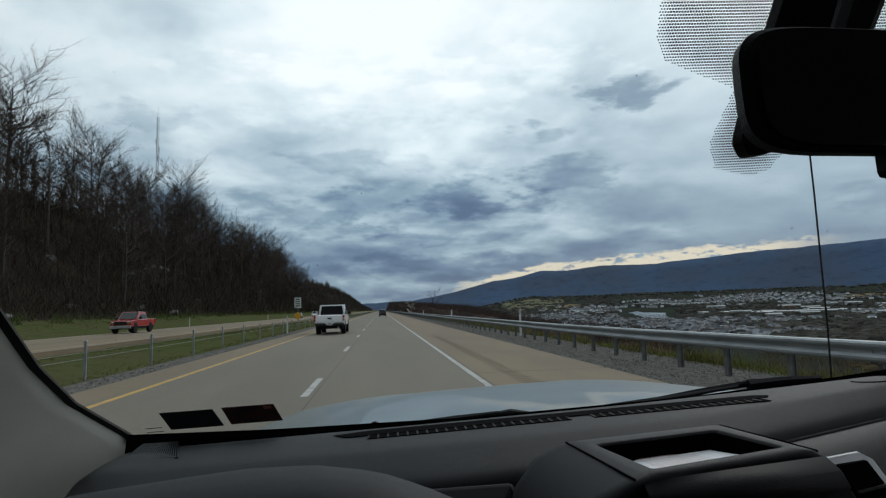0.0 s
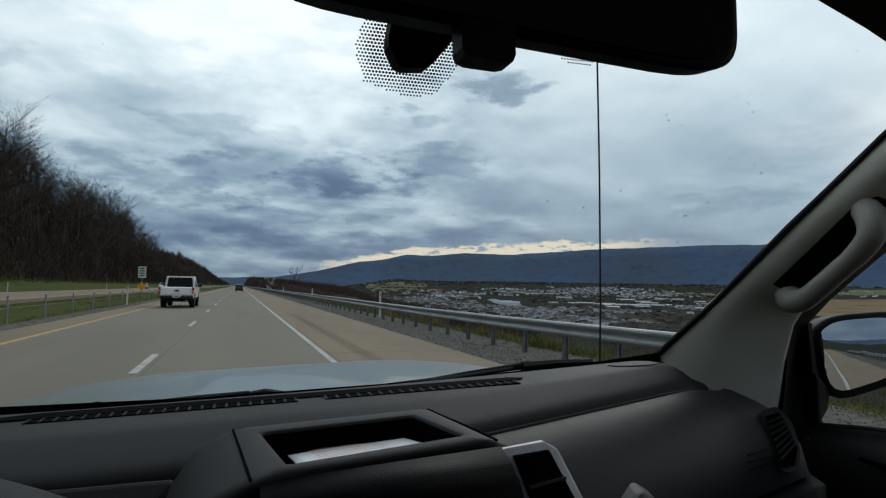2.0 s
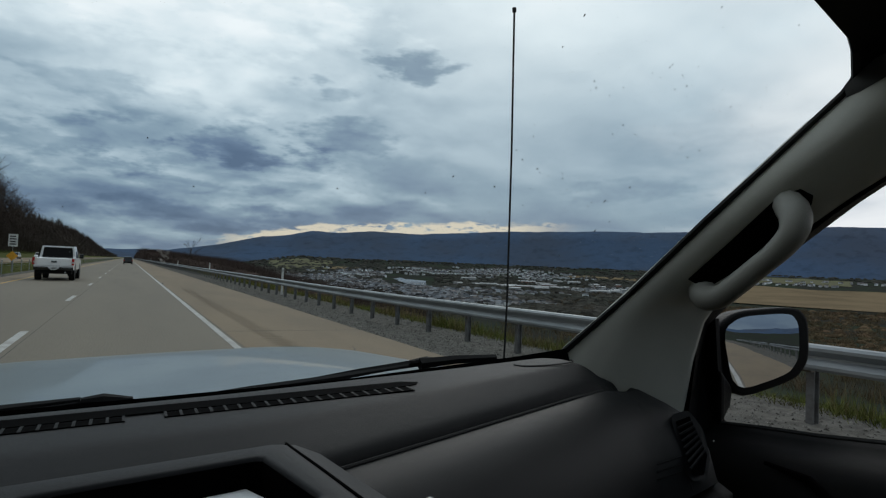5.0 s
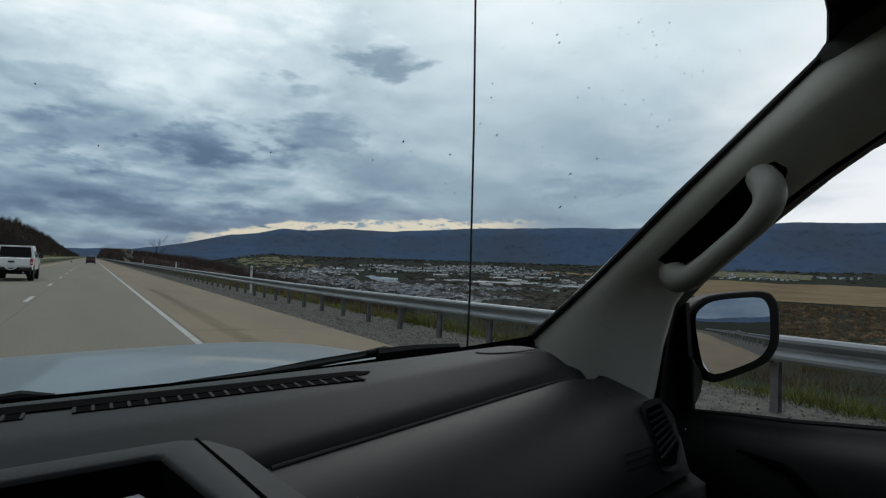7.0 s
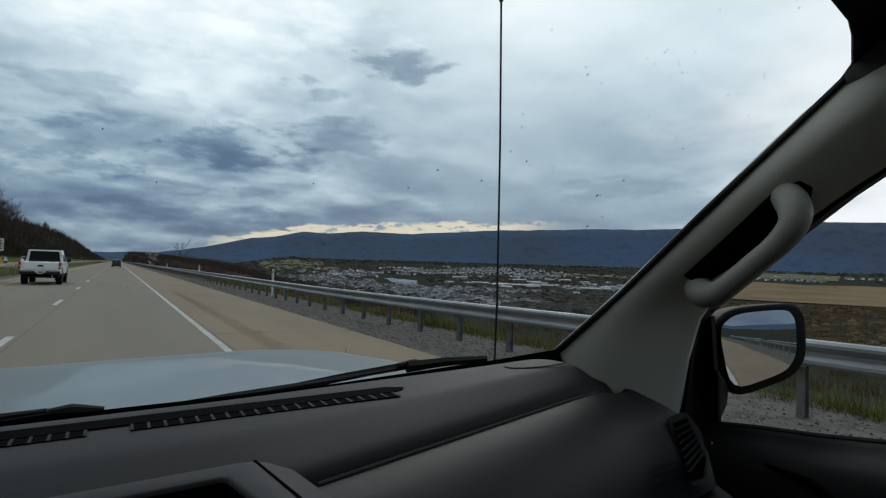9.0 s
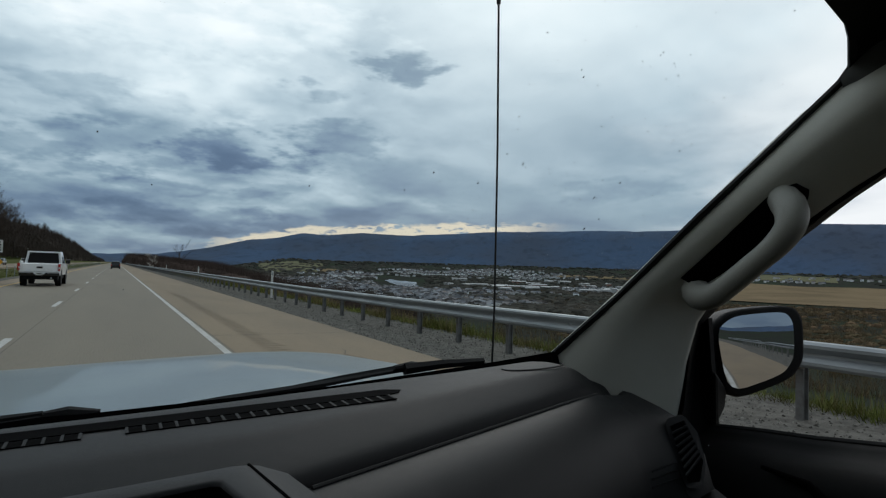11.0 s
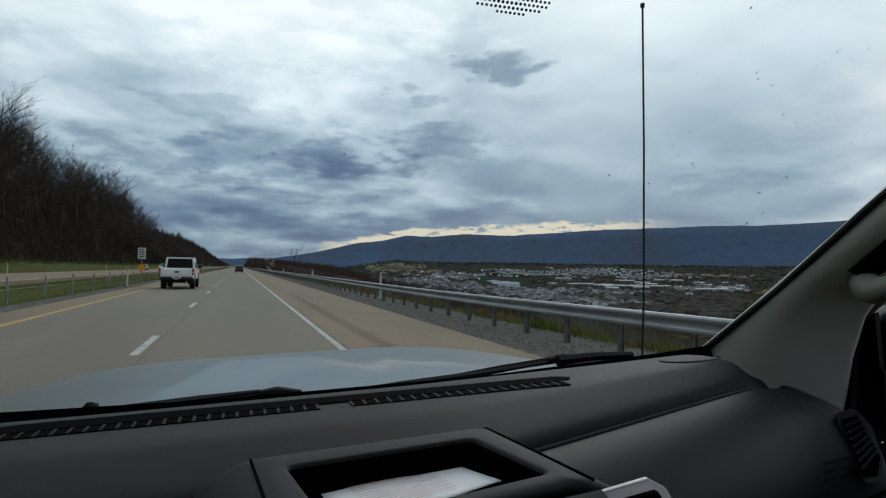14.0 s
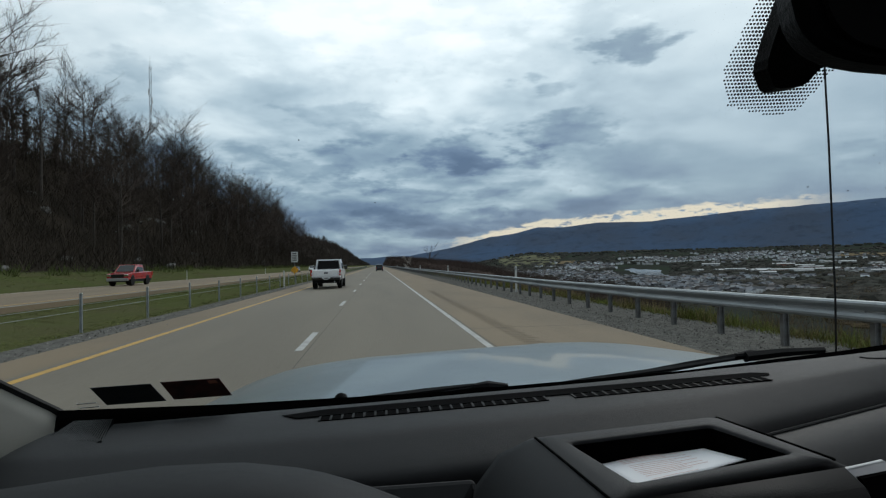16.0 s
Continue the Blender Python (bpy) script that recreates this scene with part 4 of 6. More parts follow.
    for az, r, w, d, h, red in spots:
        x, y = polar(az, r)
        z = land(x, y) - 1
        b = thing("works_building", "large low red-brick works building with pale roof" if red else "large low white industrial building in the valley", "factory", "works buildings", pose(x, y, z, 0, 0, rng.choice((-25, 20, 60)) + rng.uniform(-8, 8)))
        part("wall", Shape().box((-w / 2, -d / 2, 0), (w / 2, d / 2, h)), M_FACTORYRED if red else M_FACTORY, b)
        rows = [[(x0, -d / 2 - 1, h), (x0, -d / 4, h + 2.5), (x0, 0, h), (x0, d / 4, h + 2.5), (x0, d / 2 + 1, h)] for x0 in (-w / 2 - 1, w / 2 + 1)]
        part("roof", Shape().loft(rows), M_FACTORY, b, thick=0.5)
        for i in range(int(w / 16)):
            part("window", Shape().box((-w / 2 + 5 + i * 16, -d / 2 - 0.3, h * 0.45), (-w / 2 + 14 + i * 16, -d / 2 + 0.2, h * 0.7)), M_TINT, b)

    # trees of the valley floor, past counting
    near = Shape()
    for _ in range(7500):
        az, r = rng.uniform(34, 100), 330 + 1880 * rng.random() ** 1.2
        if az > 49 and r > 1400:
            continue
        x, y = polar(az, r)
        tuft(near, rng, x, y, land(x, y) - 1, rng.uniform(4, 12), 7, 20, 0.05 + 0.0002 * r)
    for _ in range(2200):
        az, r = rng.uniform(40, 100), 480 + 900 * rng.random()
        x, y = polar(az, r)
        clump(near, rng, x, y, land(x, y) - 1, rng.uniform(3, 6), rng.uniform(2, 5))
    tagged(part("valley_thicket", near, M_THICKET), "red-brown bare thicket on the valley floor", "woods", kind="stuff")
    # close brown woods on the slope beside the highway, their tops falling away to the town
    belt = Shape()
    for _ in range(4200):
        az, r = 0.6 + 25 * rng.random() ** 1.15, 70 + 760 * rng.random() ** 1.7
        x, y = polar(az, r)
        if x < 13:
            continue
        base = land(x, y) - 0.5
        crest = lerp_table(az, [(0, 1.0), (3, 0.75), (6, 0.45), (8.5, 0.25), (10.5, -0.35), (13, -0.95), (17, -1.5), (21, -1.9), (26, -2.5)])
        if az > 12 and r > 330:
            continue
        tall = min(19, max(1.2, (1.55 + r * math.tan(radians(crest)) - base) * rng.uniform(0.90, 1.02)))
        clump(belt, rng, x, y, base, rng.uniform(1.6, 3.2) + r * 0.005, tall * 0.80)
        for _k in range(3):
            tuft(belt, rng, x + rng.gauss(0, 1.5), y + rng.gauss(0, 1.5), base + tall * 0.45, tall * 0.57, 2.4 + r * 0.003, 18, 0.012 + r * 0.0002)
    tagged(part("bank_woods", belt, M_BELT), "close red-brown leafless woods on the slope beside the highway", "woods", kind="stuff")
    s = Shape()
    for _ in range(12500):
        az = rng.uniform(4, 100) if rng.random() < 0.6 else rng.uniform(6, 50)
        r = 700 + 3100 * rng.random() ** 1.1
        x, y = polar(az, r)
        if az > 46 and r < 2200 or 22.6 < az < 27.4 and 1650 < r < 2520 or 50 < az < 95 and 2200 < r < 2880 or 53 < az < 63 and 2980 < r < 3400:
            continue
        if r > 2800 and rng.random() < 0.55:
            continue
        town = any(abs(az - q[0]) < q[2] * 0.7 and abs(r - q[1]) < q[3] * 0.8 for q in quarters)
        if town:
            if rng.random() < 0.35:
                continue
            clump(s, rng, x, y, land(x, y) - 1, rng.uniform(4, 8), rng.uniform(3, 6))
            continue
        clump(s, rng, x, y, land(x, y) - 1, rng.uniform(7, 16), rng.uniform(5, 9))
    tagged(part("valley_woods", s, M_WOODS), "bare grey-brown woods of the valley floor", "woods", kind="stuff")


valley()


def mast():
    m = thing("radio_mast", "thin guyed lattice radio mast behind the wooded crest", "mast", at=pose(-108, 296, land(-108, 296) - 1))
    for a in (0, 2.094, 4.189):
        part("leg", Shape().tube([(0.55 * math.cos(a), 0.55 * math.sin(a), 0), (0.55 * math.cos(a), 0.55 * math.sin(a), 74)], 0.09, 5), M_POST, m)
    s = Shape()
    for i in range(74):
        a, b = (i % 3) * 2.094, ((i + 1) % 3) * 2.094
        s.tube([(0.55 * math.cos(a), 0.55 * math.sin(a), i), (0.55 * math.cos(b), 0.55 * math.sin(b), i + 1)], 0.05, 3)
    tagged(part("bracing", s, M_POST, m), kind="stuff")
    part("aerial", Shape().tube([(0, 0, 74), (0, 0, 79)], 0.05, 5), M_POST, m)
    for i, (z, a) in enumerate(((56, 0.5), (60, 3.0), (52, 1.6))):
        part("antenna_panel", Shape().tube([(0.8 * math.cos(a), 0.8 * math.sin(a), z), (0.8 * math.cos(a), 0.8 * math.sin(a), z + 3)], 0.22, 6), M_DELIN, m)


mast()


# ---- the truck that carries the view ----
# Local axes: u right, v ahead, w up from the top of the dashboard.
CAB = Matrix.Translation((0, 0, 1.378)) @ Matrix.Rotation(radians(-2.29), 4, "Y")
truck = thing("pickup_truck", "pale silver-blue pickup truck seen from its dark grey cab", "truck", at=CAB)


def pane(u, w):
    """A point of the windscreen's plain pane."""
    return Vector((u, 0.955 - 1.05 * w, w))


def screen(u, w):
    """A point of the windscreen with the deeper middle that carries the mirror foot."""
    bow = smooth01((0.38 - abs(u - 0.34)) / 0.22)
    return Vector((u, 0.955 - 1.05 * w - 0.31 * bow * smooth01(w / 0.27), w))


def foot_plane(u, w):
    """The dotted field round the mirror foot."""
    return Vector((u, 0.385 - 0.5 * (w - 0.26), w + 0.006))


EDGE_LEFT = [(-0.335, -0.03), (-0.352, 0.01), (-0.398, 0.07), (-0.414, 0.128), (-0.415, 0.207), (-0.42, 0.29), (-0.42, 0.37), (-0.40, 0.56)]
EDGE_RIGHT = [(0.925, -0.03), (0.955, 0.0), (0.998, 0.10), (1.028, 0.215), (1.052, 0.28), (1.078, 0.362), (1.074, 0.375), (1.0, 0.41)]


def along(table, w):
    return lerp_table(w, [(q, u) for u, q in table])


def windscreen():
    rows = []
    for i in range(13):
        w = -0.03 + 0.64 * i / 12
        a, b = along(EDGE_LEFT, w), along(EDGE_RIGHT, min(w, 0.362))
        rows.append([pane(a + (b - a) * j / 20, w) for j in range(21)])
    ob = part("windscreen", Shape().loft(rows), M_GLASS, truck, "clear windscreen with specks of rain and dirt", smooth=True)
    ob.visible_shadow = False
    # dark band round the glass
    for table, sign in ((EDGE_LEFT, 1), (EDGE_RIGHT, -1)):
        inner = Shape()
        rows = [[screen(u, w) + Vector((-sign * 0.03, -0.004, 0)), screen(u, w) + Vector((0, -0.006, 0)), screen(u + sign * 0.010, w) + Vector((0, -0.004, 0))] for u, w in table]
        part("rubber_seal", inner.loft(rows), M_RUBBER, truck, thick=0.004)
    low = [(-0.345, 0.004), (-0.13, -0.010), (0.19, -0.022), (0.56, -0.022), (0.85, -0.008), (0.95, 0.0)]
    us = [-0.345 + 1.295 * i / 24 for i in range(25)]
    lw = lambda u: lerp_table(u, low)
    part("lower_band", Shape().loft([[screen(u, lw(u) - 0.020) + Vector((0, -0.045, 0)), screen(u, lw(u) - 0.004) + Vector((0, -0.022, 0)), screen(u, lw(u) + 0.005) + Vector((0, -0.006, 0))] for u in us]), M_VOID, truck, "black ceramic band along the foot of the glass", thick=0.003)
    return ob


GLASS = windscreen()


def top_edge():
    """Header over the windscreen: dark band, headliner and visors."""
    top = [(-0.415, 0.52), (-0.25, 0.55), (0.0, 0.56), (0.33, 0.55), (0.6, 0.49), (0.75, 0.441), (0.90, 0.419), (1.0, 0.402), (1.05, 0.385), (1.077, 0.364)]
    a = [screen(u, w) + Vector((0, -0.004, 0)) for u, w in top]
    b = [screen(u, w + 0.05) + Vector((0, -0.03, 0.0)) for u, w in top]
    part("header_band", Shape().loft([a, b]), M_BLACK, truck, thick=0.004)
    rows = [b]
    for dv, dw in ((-0.10, 0.03), (-0.25, 0.05), (-0.6, 0.06), (-1.2, 0.03)):
        rows.append([p + Vector(((p.x - 0.33) * 0.04, dv, dw - 0.02 * abs(p.x - 0.33))) for p in b])
    part("headliner", Shape().loft(rows), M_LINER, truck, "dark grey cloth headliner", smooth=True, thick=0.01)
    for side, (u0, u1) in (("left", (-0.34, 0.12)), ("right", (0.56, 1.02))):
        pts = []
        for u, dv in ((u0, -0.02), (u1, -0.02), (u1, -0.17), (u0, -0.17)):
            p = screen(u, lerp_table(u, top) + 0.05) + Vector((0, dv - 0.03, -0.012 + (0.02 if dv < -0.1 else 0)))
            pts.append(p)
        part("sun_visor", Shape().slab(pts, (0, 0, 0.012)), M_LINER, truck, "folded cloth sun visor", bevel=0.006)


top_edge()


# dashboard
def pad_front(u):
    """Where the soft pad rolls over towards the driver."""
    return lerp_table(u, [(-0.4, 0.735), (-0.25, 0.675), (0.10, 0.655), (0.42, 0.672), (0.47, 0.686), (0.94, 0.835), (1.02, 0.86)])


dash = part("dashboard", Shape(), M_DASH, truck)


def dash_pad():
    rows = []
    for i in range(47):
        u = -0.40 + 1.40 * i / 46
        f = pad_front(u)
        end = smooth01((u - 0.90) / 0.10) + 1.6 * smooth01((-0.328 - u) / 0.06)
        drop = 0.05 * end
        row = []
        for k, w in ((1.0, -0.055), (0.90, -0.030), (0.74, -0.006), (0.5, 0.0), (0.26, 0.0), (0.205, -0.0015), (0.17, -0.005), (0.09, -0.013), (0.02, -0.021), (0.0, -0.026), (-0.01, -0.034)):
            v = f + (1.0 - f) * max(k, 0) + (0.012 * k / 0.01 * 0.3 if k < 0 else 0)
            row.append((u, v, w - drop * (1 - 0.5 * k)))
        row += [(u, f - 0.004, -0.045 - drop), (u, f - 0.010, -0.09 - drop), (u, f - 0.004, -0.20)]
        rows.append(row)
    ob = part("top_pad", Shape().loft(rows), M_DASH, dash, "soft charcoal top pad", smooth=True)
    ob.modifiers.new("round", "SUBSURF").levels = 1
    ob.modifiers["round"].render_levels = 1


dash_pad()


def defroster(u0, u1, n, label):
    v0, v1 = 0.793, 0.812
    # Flat black strip whose colour is the shade down in the slots.
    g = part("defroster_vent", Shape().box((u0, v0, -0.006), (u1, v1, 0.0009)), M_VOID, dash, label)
    rib = Shape().box((-0.0013, v0 - 0.001, 0.0), (0.0013, v1 + 0.001, 0.0013)).mesh("rib", M_BLACK)
    for i in range(n + 1):
        ob = new("rib", rib)
        ob.location, ob.parent = (u0 + (u1 - u0) * i / n, 0, 0), g


defroster(0.02, 0.300, 21, "row of defroster slots, their shade painted black")
defroster(0.336, 0.598, 19, "row of defroster slots, their shade painted black")
# flat strip painting the shade of the gap between the slots and the glass
part("defroster_well", Shape().slab([(-0.03, 0.838, -0.0006), (-0.01, 0.815, 0.0002), (0.60, 0.815, 0.0002), (0.614, 0.820, 0.0001), (0.622, 0.832, 0.0), (0.605, 0.848, -0.001), (0.02, 0.852, -0.001)], (0, 0, 0.0008)), M_VOID, dash, "flat black strip painting the shaded defroster gap")
cap = []
for i in range(21):
    q = 3.1416 * i / 20
    u, v = 0.853 - 0.052 * math.cos(q), 0.880 - 0.026 * max(0, math.sin(q)) ** 0.7
    k = (v - pad_front(u)) / (1 - pad_front(u))
    cap.append((u, v, 0.0006 - 0.05 * smooth01((u - 0.90) / 0.10) * (1 - 0.5 * k) - (0.004 * (k - 0.5) if k > 0.5 else 0)))
part("sensor_cap", Shape().tube(cap, 0.0011, 5), M_RUBBER, dash)


def speaker():
    out = [(-0.306, 0.822, -0.007), (-0.318, 0.922, -0.007), (-0.260, 0.908, -0.006), (-0.222, 0.786, -0.005), (-0.26, 0.796, -0.006)]
    g = part("speaker_grille", Shape().slab(out, (0, 0, 0.005)), M_VOID, dash, "finely ribbed black speaker grille")
    for i in range(22):
        t = i / 21
        a = Vector((-0.303, 0.826, -0.0019)).lerp(Vector((-0.225, 0.792, 0.0001)), t)
        b = Vector((-0.315, 0.918, -0.0022)).lerp(Vector((-0.262, 0.905, -0.001)), t)
        part("rib", Shape().slab([a, a + Vector((0.0016, 0, 0)), b + Vector((0.0011, 0, 0)), b], (0, 0, 0.0007)), M_PANEL, g)


speaker()


def cluster_hood():
    edge = [(-0.42, -0.012), (-0.33, 0.000), (-0.23, 0.008), (-0.16, 0.012), (-0.095, 0.015), (-0.03, 0.012), (0.03, 0.0), (0.075, -0.016), (0.105, -0.030), (0.114, -0.045), (0.120, -0.075), (0.123, -0.16)]
    us = [-0.42 + 0.525 * i / 24 for i in range(25)] + [0.110, 0.114, 0.118, 0.120, 0.123]
    rows = []
    for v, dw in ((0.632, -0.03), (0.628, -0.008), (0.620, 0.0), (0.605, 0.005), (0.575, 0.008), (0.545, 0.007), (0.520, 0.001), (0.505, -0.008), (0.500, -0.022), (0.51, -0.04)):
        rows.append([(u + (0.632 - v) * 0.14 * max(0, (u + 0.1) / 0.2), v - 0.35 * max(0, u - 0.02) ** 1.0 * 0.3, lerp_table(u, edge) + dw - (0.03 * smooth01((u - 0.03) / 0.08) * (0.62 - v) / 0.2)) for u in us])
    part("instrument_hood", Shape().loft(rows), M_DASH, dash, "rounded charcoal hood over the instruments", smooth=True, thick=0.004)
    part("instrument_face", Shape().slab([(-0.42, 0.56, -0.03), (0.10, 0.56, -0.06), (0.14, 0.50, -0.22), (-0.42, 0.50, -0.22)], (0, 0.02, 0)), M_GLOSSBLACK, dash)
    part("filler_panel", Shape().slab([(0.075, 0.640, -0.026), (0.180, 0.636, -0.028), (0.190, 0.575, -0.10), (0.192, 0.53, -0.24), (0.115, 0.53, -0.24), (0.105, 0.575, -0.10)], (0, 0.02, -0.01)), M_DASH, dash, bevel=0.004)


cluster_hood()


def bin_box():
    """The raised open tray in the middle of the dashboard."""
    base = part("centre_stack", Shape(), M_DASH, truck, "raised centre stack with an open tray")
    top, hole = 0.024, [(0.250, 0.556), (0.380, 0.566), (0.396, 0.484), (0.264, 0.462)]

    def ring(poly, k, w, grow_by=0.0):
        cx, cy = sum(p[0] for p in poly) / 4, sum(p[1] for p in poly) / 4
        out = []
        for (x, y), nxt, prv in zip(poly, poly[1:] + poly[:1], poly[-1:] + poly[:-1]):
            for other, t in ((prv, k), (prv, k * 0.35), (nxt, k * 0.35), (nxt, k)):
                out.append((x + (other[0] - x) * t + (x - cx) * grow_by, y + (other[1] - y) * t + (y - cy) * grow_by, w))
        return out
    shell = [([(0.160, 0.640), (0.478, 0.652), (0.505, 0.470), (0.160, 0.440)], 0.10, -0.10), ([(0.178, 0.630), (0.458, 0.640), (0.482, 0.470), (0.177, 0.444)], 0.11, -0.030),
             ([(0.199, 0.614), (0.433, 0.622), (0.453, 0.472), (0.203, 0.444)], 0.11, 0.003), ([(0.221, 0.596), (0.410, 0.604), (0.424, 0.470), (0.232, 0.440)], 0.10, 0.0175),
             ([(0.235, 0.581), (0.397, 0.590), (0.413, 0.464), (0.249, 0.443)], 0.09, 0.0230)]
    s = Shape()
    s.loft([ring(p, k, w) for p, k, w in shell] + [ring(hole, 0.09, top, 0.05), ring(hole, 0.09, top - 0.0008, 0.012), ring(hole, 0.09, top - 0.003, 0.0)], True)
    part("tray_rim", s, M_DASH, base, smooth=True)
    # wall and floor coloured much darker than the rim
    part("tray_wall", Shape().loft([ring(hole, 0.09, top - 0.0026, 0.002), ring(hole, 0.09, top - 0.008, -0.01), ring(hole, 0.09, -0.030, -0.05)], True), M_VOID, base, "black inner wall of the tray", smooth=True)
    part("tray_floor", Shape().slab([(0.245, 0.565, -0.028), (0.39, 0.572, -0.028), (0.40, 0.475, -0.024), (0.26, 0.452, -0.024)], (0, 0, -0.004)), M_VOID, base, "near-black tray floor")
    part("seam", Shape().tube([(0.2290, 0.587, 0.0208), (0.2345, 0.52, 0.0212), (0.2405, 0.446, 0.0212)], 0.0011, 5), M_VOID, base)
    part("seam", Shape().tube([(0.4030, 0.595, 0.0208), (0.411, 0.53, 0.0212), (0.4180, 0.470, 0.0212)], 0.0011, 5), M_VOID, base)
    # lip and dark face towards the cab
    part("front_lip", Shape().loft([[(0.246, 0.445, 0.018), (0.33, 0.450, 0.019), (0.416, 0.460, 0.018)], [(0.246, 0.432, 0.010), (0.33, 0.436, 0.011), (0.418, 0.446, 0.010)], [(0.247, 0.428, -0.002), (0.33, 0.431, -0.001), (0.42, 0.44, -0.002)]]), M_BLACK, base, smooth=True, thick=0.004)
    part("front_face", Shape().slab([(0.240, 0.434, -0.001), (0.424, 0.446, -0.001), (0.452, 0.405, -0.16), (0.236, 0.395, -0.16)], (0, 0.02, 0)), M_BLACK, base, "black radio face")
    part("display_edge", Shape().tube([(0.335, 0.412, -0.062), (0.425, 0.416, -0.056)], 0.0012, 5), M_PANEL, base)

    def vent(points, hole_pts, label):
        fr = part("air_vent", Shape().slab(points, (0, 0.004, 0)), M_SILVER, base, label, bevel=0.0015)
        # The hollow's darkness is painted as a black plate on the vent.
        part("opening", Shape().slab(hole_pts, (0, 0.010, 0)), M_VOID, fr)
        a, b, c, d = [Vector(p) for p in hole_pts[:4]]
        for i in range(1, 6):
            t = i / 6
            p, q = a.lerp(d, t), b.lerp(c, t)
            part("slat", Shape().tube([p + Vector((0, -0.002, 0)), q + Vector((0, -0.002, 0))], 0.0016, 5), M_BLACK, fr)
    vent([(0.418, 0.463, 0.0165), (0.458, 0.472, 0.0160), (0.470, 0.470, 0.009), (0.510, 0.418, -0.105), (0.446, 0.408, -0.115)],
         [(0.4270, 0.4575, 0.0110), (0.4600, 0.4655, 0.0100), (0.500, 0.412, -0.100), (0.455, 0.403, -0.106)], "air vent in a satin silver surround")
    vent([(0.168, 0.432, -0.028), (0.176, 0.436, -0.017), (0.236, 0.440, -0.007), (0.238, 0.398, -0.14), (0.166, 0.392, -0.14)],
         [(0.181, 0.430, -0.034), (0.228, 0.432, -0.028), (0.228, 0.394, -0.125), (0.180, 0.390, -0.128)], "air vent in a satin silver surround")


bin_box()


def rounded(poly, cut=0.22, n=4):
    """A polygon with rounded corners."""
    out = []
    pts = [Vector(p) for p in poly]
    for i, p in enumerate(pts):
        a, b = p.lerp(pts[i - 1], cut), p.lerp(pts[(i + 1) % len(pts)], cut)
        for k in range(n + 1):
            t = k / n
            out.append(a * (1 - t) ** 2 + p * 2 * t * (1 - t) + b * t * t)
    return out


def glove_panel():
    rows = []
    for i in range(25):
        u = 0.445 + 0.565 * i / 24
        f = pad_front(u) - 0.006
        end = smooth01((u - 0.90) / 0.11)
        k = 1 + 0.45 * end
        rows.append([(u, f + 0.004, -0.036 - 0.02 * end), (u, f - 0.012, -0.036 - 0.012 * end), (u, f - 0.045 * k, -0.046 - 0.012 * end), (u, f - 0.075 * k, -0.070), (u, f - 0.095 * k, -0.105), (u, f - 0.103 * k, -0.14), (u, f - 0.105 * k, -0.175 + 0.03 * end)])
    rows.append([(x + 0.014, y + 0.03, z - 0.004) for x, y, z in rows[-1]])
    rows.append([(x + 0.006, y + 0.05, z - 0.01) for x, y, z in rows[-1]])
    seam = []
    for u, f in ((0.930, 0.15), (0.938, 0.35), (0.948, 0.55), (0.958, 0.75), (0.966, 0.95)):
        i, j = int((u - 0.445) / 0.565 * 24), int(f * 6)
        t, w = (u - 0.445) / 0.565 * 24 - i, f * 6 - j
        seam.append(Vector(rows[i][j]).lerp(Vector(rows[i + 1][j]), t).lerp(Vector(rows[i][j + 1]).lerp(Vector(rows[i + 1][j + 1]), t), w))
    part("seam", Shape().tube(seam, 0.0012, 5), M_RUBBER, dash)
    part("airbag_panel", Shape().loft(rows), M_PANEL, dash, "smooth bulging passenger airbag panel", smooth=True)
    low = []
    for i in range(25):
        u = 0.445 + 0.575 * i / 24
        f = pad_front(u) - 0.006
        end = smooth01((u - 0.90) / 0.11)
        k = 1 + 0.45 * end
        low.append([(u, f - 0.100 * k, -0.180 + 0.03 * end), (u, f - 0.116 * k, -0.188 + 0.03 * end), (u, f - 0.12 * k, -0.30), (u, f - 0.10, -0.55)])
    part("glove_box", Shape().loft(low), M_BLACK, dash, "dark glove box below the airbag panel", smooth=True, thick=0.004)
    part("seam", Shape().tube([(u, pad_front(u) - 0.008, -0.0345 - 0.018 * smooth01((u - 0.90) / 0.11)) for u in (0.47, 0.55, 0.65, 0.75, 0.85, 0.92)], 0.0018, 5), M_RUBBER, dash)
    # faint moulded badge: plain bars
    for i in range(3):
        part("moulded_badge", Shape().tube([(0.915, pad_front(0.915) - 0.110, -0.112 - 0.010 * i), (0.955, pad_front(0.955) - 0.128, -0.106 - 0.010 * i)], 0.0013, 4), M_DASH, dash)
    # side air vent at the end of the dashboard
    fr = part("side_vent", Shape().slab(rounded([(0.966, 0.742, -0.060), (0.992, 0.733, -0.053), (1.002, 0.716, -0.076), (0.998, 0.702, -0.112), (0.980, 0.694, -0.138), (0.955, 0.700, -0.134)], 0.22, 3), (0.03, 0.025, -0.01)), M_PANEL, dash, "curved side air vent")
    hole = [(0.972, 0.737, -0.067), (0.991, 0.730, -0.061), (0.9925, 0.703, -0.106), (0.978, 0.697, -0.128), (0.960, 0.700, -0.127)]
    # Black plate on the surface paints the shade inside the side vent.
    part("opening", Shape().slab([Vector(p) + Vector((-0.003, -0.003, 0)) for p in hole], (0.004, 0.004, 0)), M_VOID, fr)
    a, b, c, _e, d = [Vector(p) for p in hole]
    for i in range(1, 8):
        t = i / 8
